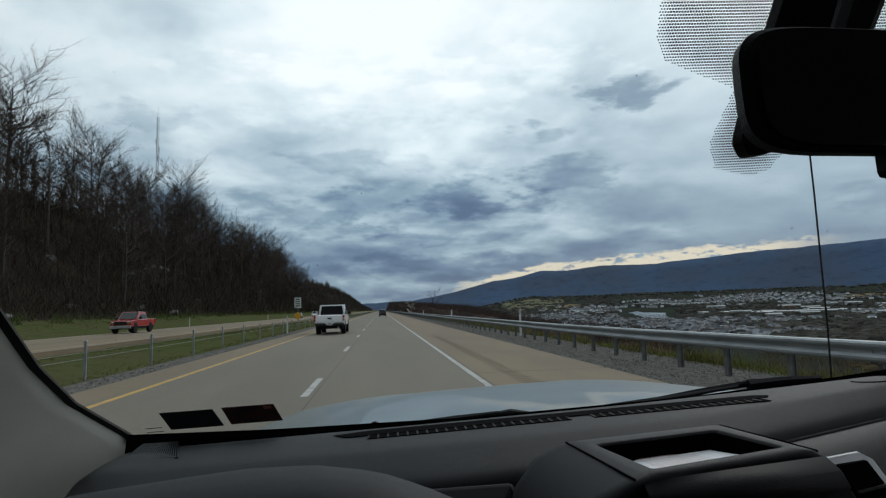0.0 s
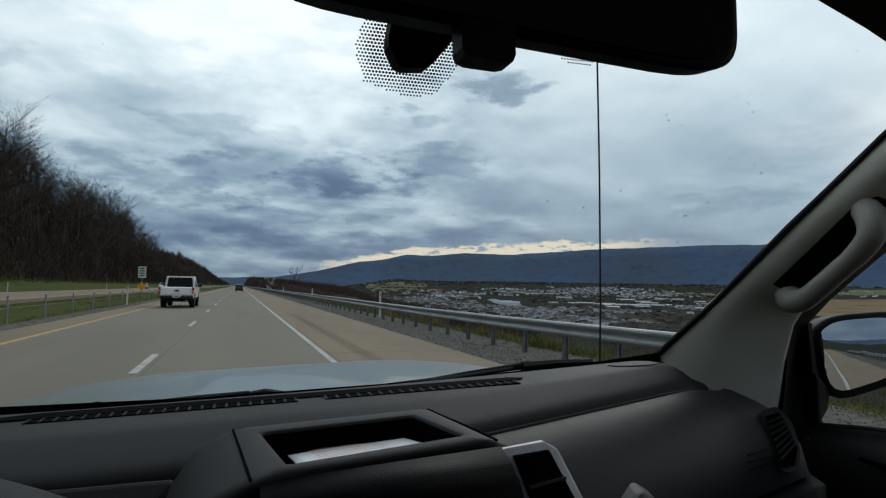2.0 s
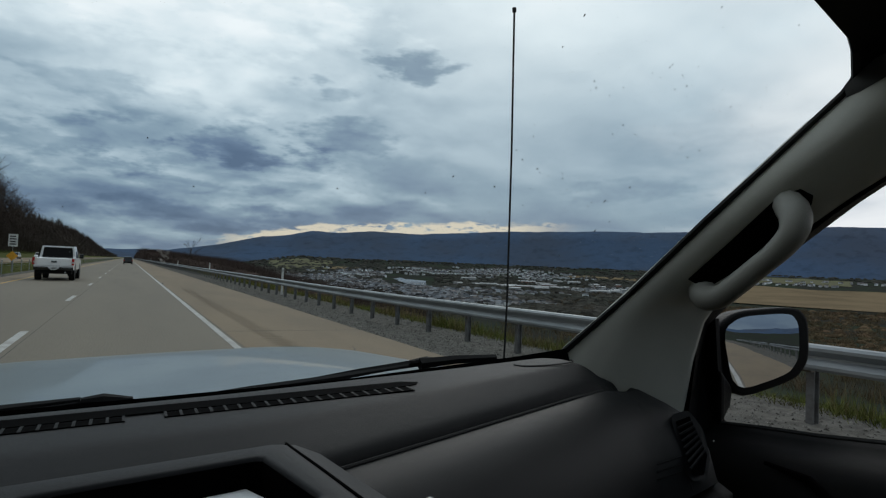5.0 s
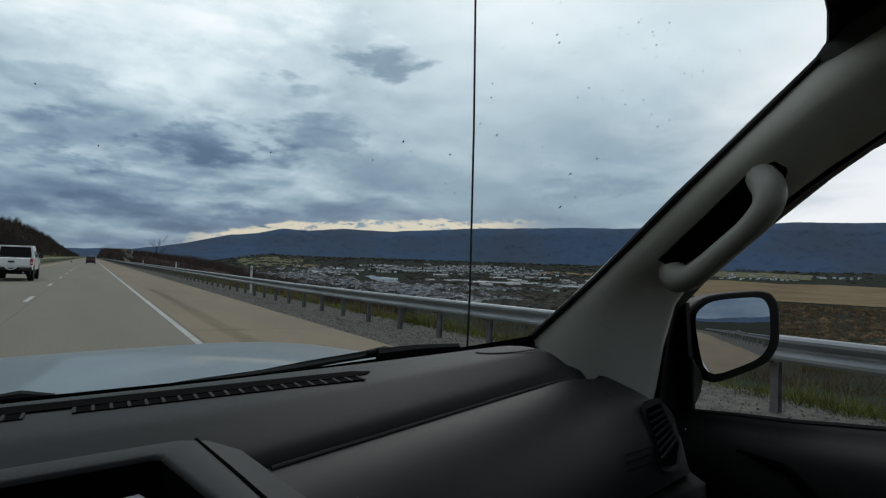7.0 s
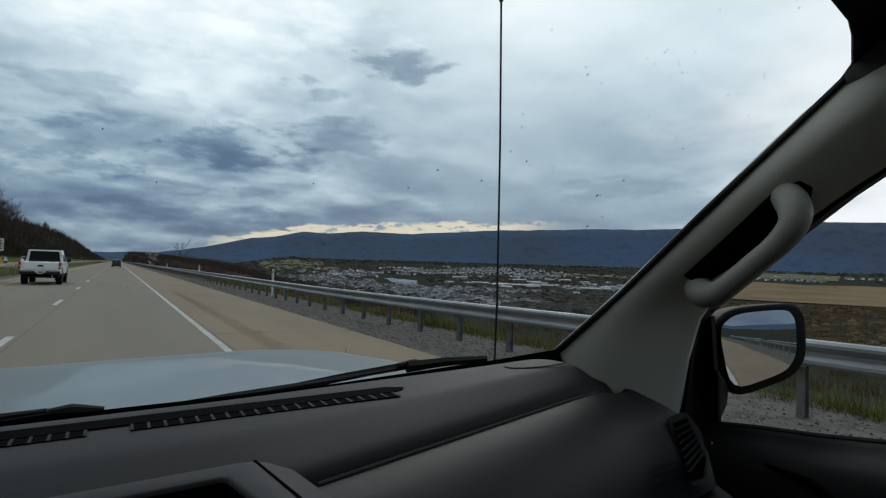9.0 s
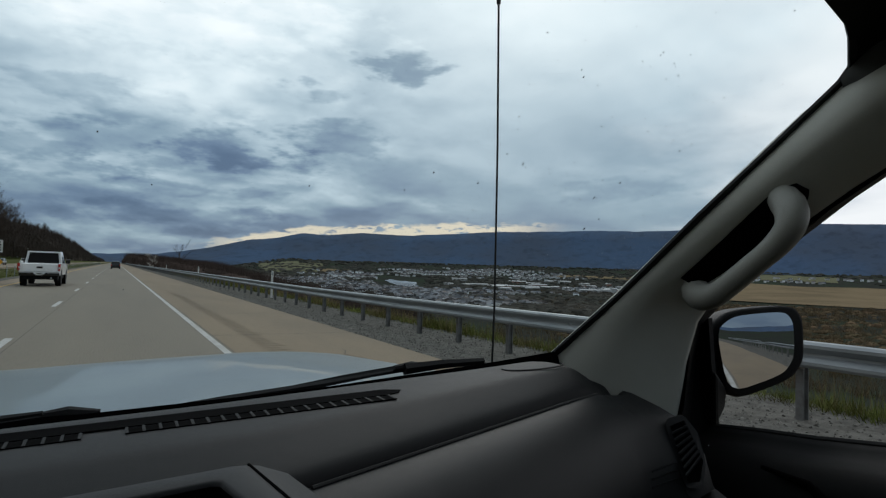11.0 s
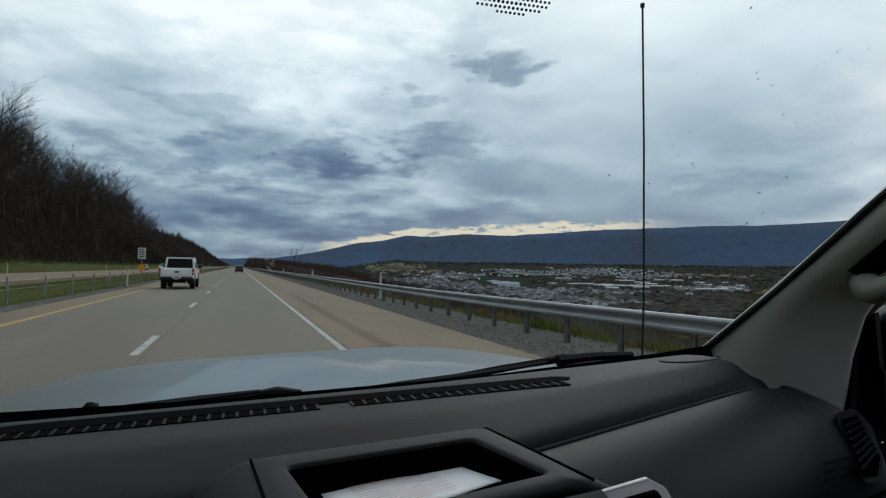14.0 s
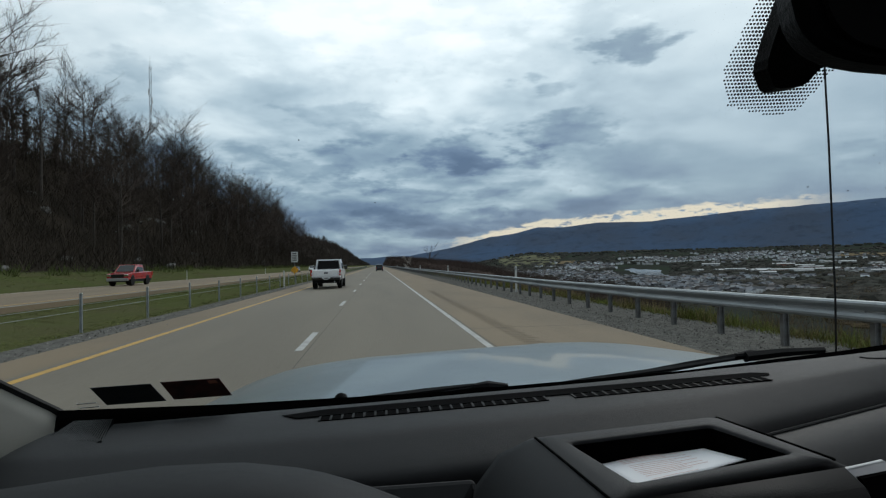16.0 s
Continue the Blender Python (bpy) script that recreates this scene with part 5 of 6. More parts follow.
        part("slat", Shape().tube([a.lerp(d, t) + Vector((-0.003, -0.003, 0)), b.lerp(c, t) + Vector((-0.003, -0.003, 0))], 0.0018, 4), M_PANEL, fr)


glove_panel()

# phone cradle clipped under the vent
cradle = part("phone_cradle", Shape().slab([(0.523, 0.475, -0.068), (0.569, 0.50, -0.046), (0.586, 0.498, -0.056), (0.601, 0.485, -0.15), (0.528, 0.455, -0.16)], (0.01, 0.03, 0)), M_PHONE, truck, "dark grey plastic phone cradle with two round pads", bevel=0.005)
for c in ((0.558, 0.473, -0.078), (0.586, 0.485, -0.072)):
    ring = [(c[0] + 0.010 * math.cos(q), c[1] + 0.004 * math.cos(q), c[2] + 0.011 * math.sin(q)) for q in (6.283 * i / 16 for i in range(17))]
    part("ring", Shape().tube(ring, 0.0016, 5), M_HANDLE, cradle)


# pillars, grab handle and door
PILLAR_IN = [(1.085, 0.835, -0.16), (1.098, 0.818, -0.08), (1.10, 0.796, 0.076), (1.10, 0.712, 0.135), (1.10, 0.628, 0.203), (1.10, 0.512, 0.276), (1.105, 0.36, 0.345), (1.10, 0.15, 0.40), (1.08, -0.1, 0.42)]


def right_pillar():
    e = [screen(u, w) for u, w in ((0.925, -0.10), (0.948, -0.012), (0.985, 0.065), (1.012, 0.15), (1.032, 0.225), (1.060, 0.31), (1.076, 0.365))]
    e += [Vector((1.07, 0.42, 0.42)), Vector((1.06, 0.2, 0.45))]
    rows = []
    for a, b in zip(e[:-1] + [e[-1]], PILLAR_IN):
        b = Vector(b)
        m = a.lerp(b, 0.45) + Vector((-0.026, -0.010, 0.008))
        rows.append([a + Vector((0.012, 0.02, 0)), a + Vector((0.0, -0.006, 0)), a.lerp(m, 0.5) + Vector((-0.006, -0.003, 0)), m.lerp(a, 0.06), m.lerp(b, 0.06), m.lerp(b, 0.6), b, b + Vector((0.006, 0.010, -0.003)), b + Vector((0.010, 0.030, -0.008))])
    ob = part("windscreen_pillar", Shape().loft(rows), M_TRIM, truck, "grey-olive moulded pillar trim", smooth=True)
    sub = ob.modifiers.new("round", "SUBSURF")
    sub.levels = sub.render_levels = 1
    edge = [Vector(b) + Vector((0.008, 0.016, -0.005)) for b in PILLAR_IN]
    part("pillar_seal", Shape().loft([[p, p + Vector((0.024, 0.012, -0.005)), p + Vector((0.055, 0.028, -0.010))] for p in edge]), M_BLACK, truck, "black rubber seal behind the pillar", smooth=True)


right_pillar()


def left_pillar():
    rows = []
    for u, w in EDGE_LEFT:
        a = screen(u, w)
        k = 0.06 + 0.05 * smooth01((0.2 - w) / 0.2)
        rows.append([a + Vector((-0.01, 0.02, 0)), a + Vector((0.0, -0.006, 0)), a + Vector((-0.015, -0.03, -0.004)), a + Vector((-k, -0.10, -0.02)), a + Vector((-k - 0.05, -0.17, -0.04))])
    low = [p + Vector((0.02, 0.0, -0.10)) for p in rows[0]]
    part("windscreen_pillar", Shape().loft([low] + rows), M_TRIM, truck, "grey-olive moulded pillar trim", smooth=True)


left_pillar()

DOOR_EDGE = [(1.20, 0.848, -0.126), (1.195, 0.868, 0.0), (1.19, 0.855, 0.045), (1.185, 0.80, 0.095), (1.165, 0.70, 0.163), (1.155, 0.60, 0.232), (1.15, 0.50, 0.293), (1.15, 0.36, 0.352), (1.15, 0.10, 0.395), (1.15, -0.45, 0.40), (1.16, -0.9, 0.36)]


def right_door():
    door = part("passenger_door", Shape(), M_BLACK, truck, "black passenger door with open view over the sill")
    inner = [(1.09, 0.84, -0.20), (1.10, 0.82, -0.08), (1.104, 0.80, 0.076), (1.104, 0.76, 0.10), (1.104, 0.69, 0.15), (1.104, 0.60, 0.218), (1.104, 0.51, 0.274), (1.108, 0.36, 0.343), (1.104, 0.10, 0.40), (1.10, -0.45, 0.42), (1.10, -0.9, 0.40)]
    part("door_frame", Shape().loft([[Vector(a) + Vector((0.002, 0.0, -0.002)), Vector(a).lerp(Vector(b), 0.5) + Vector((0.012, 0.012, 0)), b, Vector(b) + Vector((0.03, 0.01, 0.004))] for a, b in zip(inner, DOOR_EDGE)]), M_BLACK, door, smooth=True)
    sill = [(0.86, -0.128), (0.76, -0.1135), (0.674, -0.1035), (0.558, -0.0855), (0.40, -0.066), (0.0, -0.03), (-0.5, 0.0), (-0.9, 0.01)]
    part("window_sill", Shape().loft([[(1.225, v, w - 0.02), (1.212, v, w - 0.002), (1.196, v, w), (1.188, v, w - 0.006), (1.17, v, w - 0.016), (1.14, v, w - 0.022), (1.118, v, w - 0.045), (1.112, v, w - 0.09)] for v, w in sill]), M_BLACK, door, "black door top", smooth=True)
    part("weather_strip", Shape().tube([(1.202, v, w + 0.001) for v, w in sill], 0.0045, 6), M_RUBBER, door)
    part("door_panel", Shape().loft([[(1.112, v, w - 0.085), (1.105, v, w - 0.14), (1.09, v, -0.30), (1.06, v, -0.34), (1.06, v, -0.42), (1.10, v, -0.5), (1.10, v, -0.8)] for v, w in sill]), M_BLACK, door, "black moulded door panel", smooth=True)
    # moulded rib and pull cup
    rib = [(1.113, 0.70, -0.135), (1.109, 0.635, -0.138), (1.102, 0.60, -0.16), (1.095, 0.565, -0.21), (1.088, 0.52, -0.31)]
    part("moulded_rib", Shape().tube(rib, [0.003, 0.006, 0.007, 0.007, 0.007], 8), M_VOID, door, smooth=True)
    for k in range(2):
        part("chrome_strip", Shape().tube([(1.085, 0.70 - 0.01 * k, -0.205 - 0.018 * k), (1.08, 0.675 - 0.01 * k, -0.214 - 0.018 * k), (1.078, 0.65 - 0.01 * k, -0.215 - 0.018 * k)], 0.0016, 5), M_CHROME, door, "thin chrome edge of the door handle")
    part("lock_pin", Shape().tube([(1.085, 0.762, -0.118), (1.083, 0.761, -0.117)], 0.0014, 8), M_CHROME, door)
    part("outer_skin", Shape().loft([[(1.226, v, w - 0.02), (1.26, v, -0.30), (1.27, v, -0.55), (1.25, v, -0.92)] for v, w in sill]), M_HOOD, door, "pale silver-blue outer door skin", smooth=True)
    # sail and mirror
    part("mirror_sail", Shape().slab([(1.20, 0.85, -0.126), (1.20, 0.885, 0.02), (1.198, 0.845, 0.055), (1.20, 0.836, -0.124)], (0.01, 0, 0)), M_BLACK, door)
    return door


DOOR = right_door()


part("roof_corner", Shape().loft([[(0.90, 0.47, 0.48), (1.02, 0.50, 0.455), (1.115, 0.555, 0.372)], [(0.90, 0.40, 0.53), (1.04, 0.40, 0.50), (1.16, 0.44, 0.395)], [(0.90, 0.10, 0.62), (1.05, 0.10, 0.56), (1.17, 0.10, 0.44)]]), M_HOOD, truck, smooth=True, thick=0.006)
part("roof_side_trim", Shape().loft([[(1.066, 0.566, 0.368), (1.085, 0.57, 0.345), (1.104, 0.56, 0.30)], [(1.060, 0.53, 0.39), (1.084, 0.52, 0.34), (1.104, 0.515, 0.276)], [(1.075, 0.36, 0.44), (1.09, 0.36, 0.40), (1.108, 0.36, 0.343)], [(1.08, 0.10, 0.47), (1.09, 0.10, 0.44), (1.104, 0.10, 0.40)], [(1.08, -0.45, 0.48), (1.09, -0.45, 0.45), (1.10, -0.45, 0.42)], [(1.08, -1.2, 0.46), (1.09, -1.2, 0.43), (1.10, -1.2, 0.38)]]), M_LINER, truck, smooth=True, thick=0.006)


def side_mirror():
    """Door mirror: shell, glass and arm, turned to show the road behind."""
    m = part("door_mirror", Shape(), M_GLOSSBLACK, DOOR, "black door mirror showing the shoulder and guardrail behind")
    n = Vector((-0.404, -0.914, 0.058)).normalized()
    face = rounded([(1.226, 0.866, 0.036), (1.262, 0.850, 0.066), (1.366, 0.802, 0.074), (1.380, 0.792, 0.050), (1.376, 0.789, -0.022), (1.352, 0.798, -0.056), (1.240, 0.846, -0.094)], 0.34, 4)
    c = sum(face, Vector()) / len(face)
    back = -n * 0.085
    part("shell", Shape().loft([[c + (p - c) * 0.93 + n * 0.002 for p in face], [c + (p - c) * 0.985 + n * 0.001 for p in face], [c + (p - c) + back * 0.10 for p in face], [c + (p - c) * 0.99 + back * 0.5 for p in face], [c + (p - c) * 0.80 + back * 0.95 for p in face], [c + (p - c) * 0.3 + back * 1.15 for p in face]], True, True), M_BLACK, m, "black mirror shell", smooth=True)
    glass = [c + (p - c) * 0.83 + Vector((-0.008, 0.003, 0.000)) for p in face]
    mid = sum(glass, Vector()) / len(glass)
    flat = [p - n * (p - mid).dot(n) for p in glass]
    bowl = [[mid + (p - mid) * k + n * (0.006 - (p - mid).length_squared * k * k / 4.4) for p in flat] for k in (1.0, 0.8, 0.6, 0.4, 0.2, 0.001)]
    part("mirror_glass", Shape().loft(bowl, True), M_MIRROR, m, "silvered convex mirror glass", smooth=True)
    part("mirror_arm", Shape().slab([(1.196, 0.83, -0.03), (1.255, 0.850, -0.07), (1.245, 0.85, -0.105), (1.196, 0.83, -0.126)], (0.0, 0.05, 0)), M_BLACK, m, bevel=0.008)


side_mirror()


def grab_handle():
    h = part("grab_handle", Shape(), M_HANDLE, truck, "grey curved grab handle on the pillar")
    path = [(1.080, 0.770, 0.112), (1.056, 0.759, 0.109), (1.037, 0.737, 0.1015), (1.030, 0.711, 0.105), (1.028, 0.688, 0.1195), (1.028, 0.655, 0.145), (1.028, 0.625, 0.169), (1.030, 0.608, 0.191), (1.041, 0.612, 0.212), (1.064, 0.634, 0.231), (1.09, 0.642, 0.236)]
    dense = []
    pts = [Vector(p) for p in path]
    for i in range(len(pts) - 1):
        p0, p1, p2, p3 = pts[max(i - 1, 0)], pts[i], pts[i + 1], pts[min(i + 2, len(pts) - 1)]
        for k in range(4):
            t = k / 4
            dense.append(0.5 * ((2 * p1) + (p2 - p0) * t + (2 * p0 - 5 * p1 + 4 * p2 - p3) * t * t + (3 * p1 - p0 - 3 * p2 + p3) * t ** 3))
    dense.append(pts[-1])
    rad = [lerp_table(i / (len(dense) - 1), [(0, 0.021), (0.18, 0.0195), (0.34, 0.0155), (0.55, 0.0145), (0.68, 0.0165), (0.80, 0.0195), (1, 0.021)]) for i in range(len(dense))]
    part("grip", Shape().tube(dense, rad, 12), M_HANDLE, h, smooth=True)
    off = Vector((-0.004, -0.003, 0))
    upper = [Vector(p) + off for p in ((1.035, 0.768, 0.127), (1.044, 0.705, 0.182), (1.052, 0.640, 0.240), (1.060, 0.617, 0.247), (1.068, 0.606, 0.238))]
    lower = [Vector(p) + off for p in ((1.066, 0.760, 0.113), (1.074, 0.70, 0.150), (1.074, 0.650, 0.186), (1.074, 0.628, 0.205), (1.072, 0.612, 0.222))]
    # No hollow here: a black sheet over the pillar paints its shade.
    part("recess", Shape().loft([upper, [a.lerp(b, 0.5) + Vector((-0.009, -0.006, 0)) for a, b in zip(upper, lower)], lower]), M_VOID, h, "black sheet painting the shaded recess behind the grip", smooth=True)
    part("seam", Shape().tube([(1.018, 0.612, 0.176), (1.020, 0.598, 0.194), (1.030, 0.600, 0.212)], 0.0009, 4), M_RUBBER, h)


grab_handle()


def room_mirror():
    m = part("rear_view_mirror", Shape(), M_BLACK, truck, "wide black rear-view mirror on a stalk")
    face = []
    for i in range(40):
        q = 6.2832 * i / 40
        a = math.copysign(abs(math.cos(q)) ** 0.26, math.cos(q))
        b = math.copysign(abs(math.sin(q)) ** 0.48, math.sin(q))
        face.append(Vector((0.335 + 0.104 * a, 0.246 + 0.004 * a, 0.263 - 0.004 * a + 0.033 * b)))
    c = sum(face, Vector()) / len(face)
    back = Vector((0.0, 0.030, 0.0))
    part("shell", Shape().loft([[c + (p - c) * 0.96 + Vector((0, -0.002, 0)) for p in face], [c + (p - c) for p in face], [c + (p - c) * 0.98 + back * 0.3 for p in face], [c + (p - c) * 0.80 + back * 0.7 for p in face], [c + (p - c) * 0.4 + back for p in face]], True, True), M_BLACK, m)
    part("mirror_glass", Shape().slab([c + (p - c) * 0.92 + Vector((0, -0.0045, 0)) for p in face], (0, 0.002, 0)), M_DARKMIRROR, m, "mirror glass with the dark cab's reflection painted in")
    part("dimming_lever", Shape().slab(rounded([(0.307, 0.242, 0.2195), (0.327, 0.241, 0.2185), (0.327, 0.241, 0.236), (0.307, 0.242, 0.236)], 0.2, 2), (0, 0.010, 0)), M_BLACK, m)
    part("stalk", Shape().tube([(0.322, 0.262, 0.275), (0.332, 0.285, 0.310), (0.352, 0.27, 0.37)], [0.010, 0.011, 0.013], 10), M_BLACK, m)
    foot = rounded([(0.310, 0.0, 0.270), (0.319, 0.0, 0.2575), (0.336, 0.0, 0.2585), (0.346, 0.0, 0.270), (0.366, 0.0, 0.298), (0.374, 0.0, 0.40), (0.334, 0.0, 0.40)], 0.22, 3)
    lay = [foot_plane(p.x, p.z) for p in foot]
    part("sensor_housing", Shape().loft([[q + Vector((0, -0.004, 0)) for q in lay], [q + Vector((0, -0.016, -0.001)) for q in lay]], True, True), M_BLACK, m, "black sensor housing on the glass")


room_mirror()


def frit():
    """Fading black dots round the mirror foot."""
    s = Shape()
    poly = [(0.250, 0.425), (0.245, 0.338), (0.253, 0.322), (0.308, 0.304), (0.295, 0.270), (0.302, 0.252), (0.332, 0.2460), (0.347, 0.250), (0.364, 0.272), (0.386, 0.290), (0.398, 0.288), (0.428, 0.274), (0.446, 0.272), (0.463, 0.285), (0.475, 0.425)]
    step = 0.0020
    for i in range(118):
        for j in range(105):
            u, w = 0.245 + i * step + (j % 2) * step / 2, 0.244 + j * step * 0.87
            inside, d = False, 1.0
            for (x0, y0), (x1, y1) in zip(poly, poly[1:] + poly[:1]):
                if (y0 > w) != (y1 > w) and u < x0 + (w - y0) * (x1 - x0) / (y1 - y0):
                    inside = not inside
                t = max(0.0, min(1.0, ((u - x0) * (x1 - x0) + (w - y0) * (y1 - y0)) / ((x1 - x0) ** 2 + (y1 - y0) ** 2)))
                d = min(d, math.hypot(u - x0 - t * (x1 - x0), w - y0 - t * (y1 - y0)))
            if not inside:
                continue
            r = step * (0.33 + 0.12 * smooth01(d / 0.010))
            p = foot_plane(u, w) + Vector((0, -0.002, 0))
            s.add([p + Vector((r * math.cos(a), -0.5 * r * math.sin(a), 0.8 * r * math.sin(a))) for a in (0, 1.05, 2.09, 3.14, 4.19, 5.24)], [(0, 1, 2, 3, 4, 5)])
    tagged(part("ceramic_dots", s, M_FRIT, GLASS, "field of fine black dots"), kind="stuff")


frit()


def stickers():
    for u0, mat, lab in ((-0.288, M_STICKER, "dark back of an inspection sticker"), (-0.199, M_STICKERRED, "brown-red back of an inspection sticker")):
        pts = [(u0, 0.0425), (u0 + 0.076, 0.0415), (u0 + 0.084, 0.0105), (u0 + 0.006, 0.0115)]
        st = part("inspection_sticker", Shape().slab([screen(u, w) + Vector((0, -0.004, 0)) for u, w in pts], (0, 0.0012, 0)), mat, GLASS, lab)
        if mat is M_STICKERRED:
            part("printed_patch", Shape().slab([screen(u, w) + Vector((0, -0.0052, 0)) for u, w in ((u0 + 0.060, 0.039), (u0 + 0.071, 0.039), (u0 + 0.0725, 0.034), (u0 + 0.0615, 0.034))], (0, 0.0008, 0)), M_ORANGE, st)
    for k in range(2):
        part("etched_mark", Shape().slab([screen(u, w) + Vector((0, -0.004, 0)) for u, w in ((-0.318, 0.018 - 0.007 * k), (-0.293, 0.018 - 0.007 * k), (-0.293, 0.0165 - 0.007 * k), (-0.318, 0.0165 - 0.007 * k))], (0, 0.0008, 0)), M_DIRT, GLASS)


stickers()


def specks():
    """Dried drops and insects on the glass."""
    rng = random.Random(2)
    s = Shape()
    for i in range(210):
        u, w = rng.uniform(-0.38, 0.98), rng.uniform(0.09, 0.42)
        if i > 60:
            u, w = rng.uniform(0.65, 1.0), rng.uniform(0.12, 0.36)
        r = rng.uniform(0.0003, 0.0006) if i % 14 else rng.uniform(0.0007, 0.0011)
        p = pane(u, w) + Vector((0, 0.003, 0))
        st = rng.uniform(0.8, 1.4)
        s.add([p + Vector((r * math.cos(a), -1.3 * r * st * math.sin(a), r * st * math.sin(a))) * rng.uniform(0.8, 1.2) for a in (0, 0.9, 1.8, 2.7, 3.6, 4.5, 5.4)], [(0, 1, 2, 3, 4, 5, 6)])
    ob = tagged(part("dirt_specks", s, M_DIRT, GLASS, "dried drops and insect marks"), kind="stuff")
    ob.visible_shadow = False


specks()


# hood, cowl, wipers and aerial
def hood():
    rows = []
    for i in range(15):
        t = i / 14
        v = 1.10 + 1.30 * t
        half = 0.80 - 0.10 * t ** 2 - 0.25 * smooth01((t - 0.80) / 0.2) ** 2
        row = []
        for j in range(21):
            s = -1 + 2 * j / 20
            u = 0.36 + s * half
            w = -0.062 - 0.085 * t - 0.11 * smooth01((t - 0.72) / 0.28) ** 2 - 0.05 * abs(s) ** 3 - (0.10 * smooth01((abs(s) - 0.88) / 0.12))
            w += 0.012 * (smooth01((abs(s) - 0.30) / 0.12) - smooth01((abs(s) - 0.62) / 0.2)) * (1 - t)
            row.append((u, v, w))
        rows.append(row)
    part("hood", Shape().loft(rows), M_HOOD, truck, "pale silver-blue painted hood", smooth=True)
    part("hood_edge", Shape().loft([[(p[0], p[1], p[2]), (p[0], p[1] + 0.01, p[2] - 0.35)] for p in rows[-1]]), M_HOOD, truck, smooth=True)
    part("cowl", Shape().loft([[(0.30 + s * 0.72, 0.965, -0.045), (0.30 + s * 0.72, 1.02, -0.055), (0.32 + s * 0.74, 1.115, -0.068 - 0.05 * abs(s) ** 3)] for s in [-1 + 0.1 * q for q in range(21)]]), M_BLACK, truck, "black plastic cowl", smooth=True, thick=0.004)
    part("washer_jet", Shape().tube([(0.022, 1.13, -0.075), (0.022, 1.13, -0.045), (0.022, 1.118, -0.042)], [0.014, 0.011, 0.006], 8), M_BLACK, truck, smooth=True)


hood()


def wiper(points, arm, label):
    w = part("wiper", Shape(), M_BLACK, truck, label)
    part("blade", Shape().tube(points, [0.003] + [0.0055] * (len(points) - 2) + [0.003], 6), M_RUBBER, w)
    part("arm", Shape().tube(arm, [0.007, 0.006, 0.005], 6), M_BLACK, w)
    part("joint", Shape().tube([Vector(arm[0]) - Vector((0.03, 0.0, 0.0)), Vector(arm[0]), Vector(arm[0]) + Vector((0.035, 0, -0.004))], [0.005, 0.009, 0.005], 8), M_BLACK, w)


wiper([(-0.168, 1.060, -0.034), (0.03, 1.063, -0.040), (0.17, 1.063, -0.034), (0.25, 1.06, -0.030)], [(0.275, 1.08, -0.038), (0.16, 1.085, -0.045), (0.03, 1.072, -0.046)], "black wiper parked on the glass")
wiper([(0.31, 1.060, -0.046), (0.46, 1.060, -0.038), (0.60, 1.058, -0.031), (0.71, 1.05, -0.021)], [(0.745, 1.055, -0.018), (0.63, 1.062, -0.027), (0.48, 1.066, -0.042)], "black wiper parked on the glass")
part("wiper_link", Shape().tube([(0.73, 1.05, -0.020), (0.80, 1.05, -0.018), (0.88, 1.05, -0.020)], [0.010, 0.008, 0.006], 6), M_BLACK, truck)

aerial = part("aerial", Shape().tube([(0.874, 1.02, -0.09), (0.877, 1.01, 0.08), (0.878, 1.0, 0.34), (0.875, 0.99, 0.578)], 0.0018, 6), M_RUBBER, truck, "thin black whip aerial beside the hood")
part("tip", Shape().tube([(0.875, 0.99, 0.576), (0.875, 0.99, 0.583)], 0.0036, 8), M_RUBBER, aerial)
part("aerial_base", Shape().tube([(0.874, 1.02, -0.11), (0.874, 1.02, -0.07)], [0.016, 0.006], 10), M_BLACK, aerial)


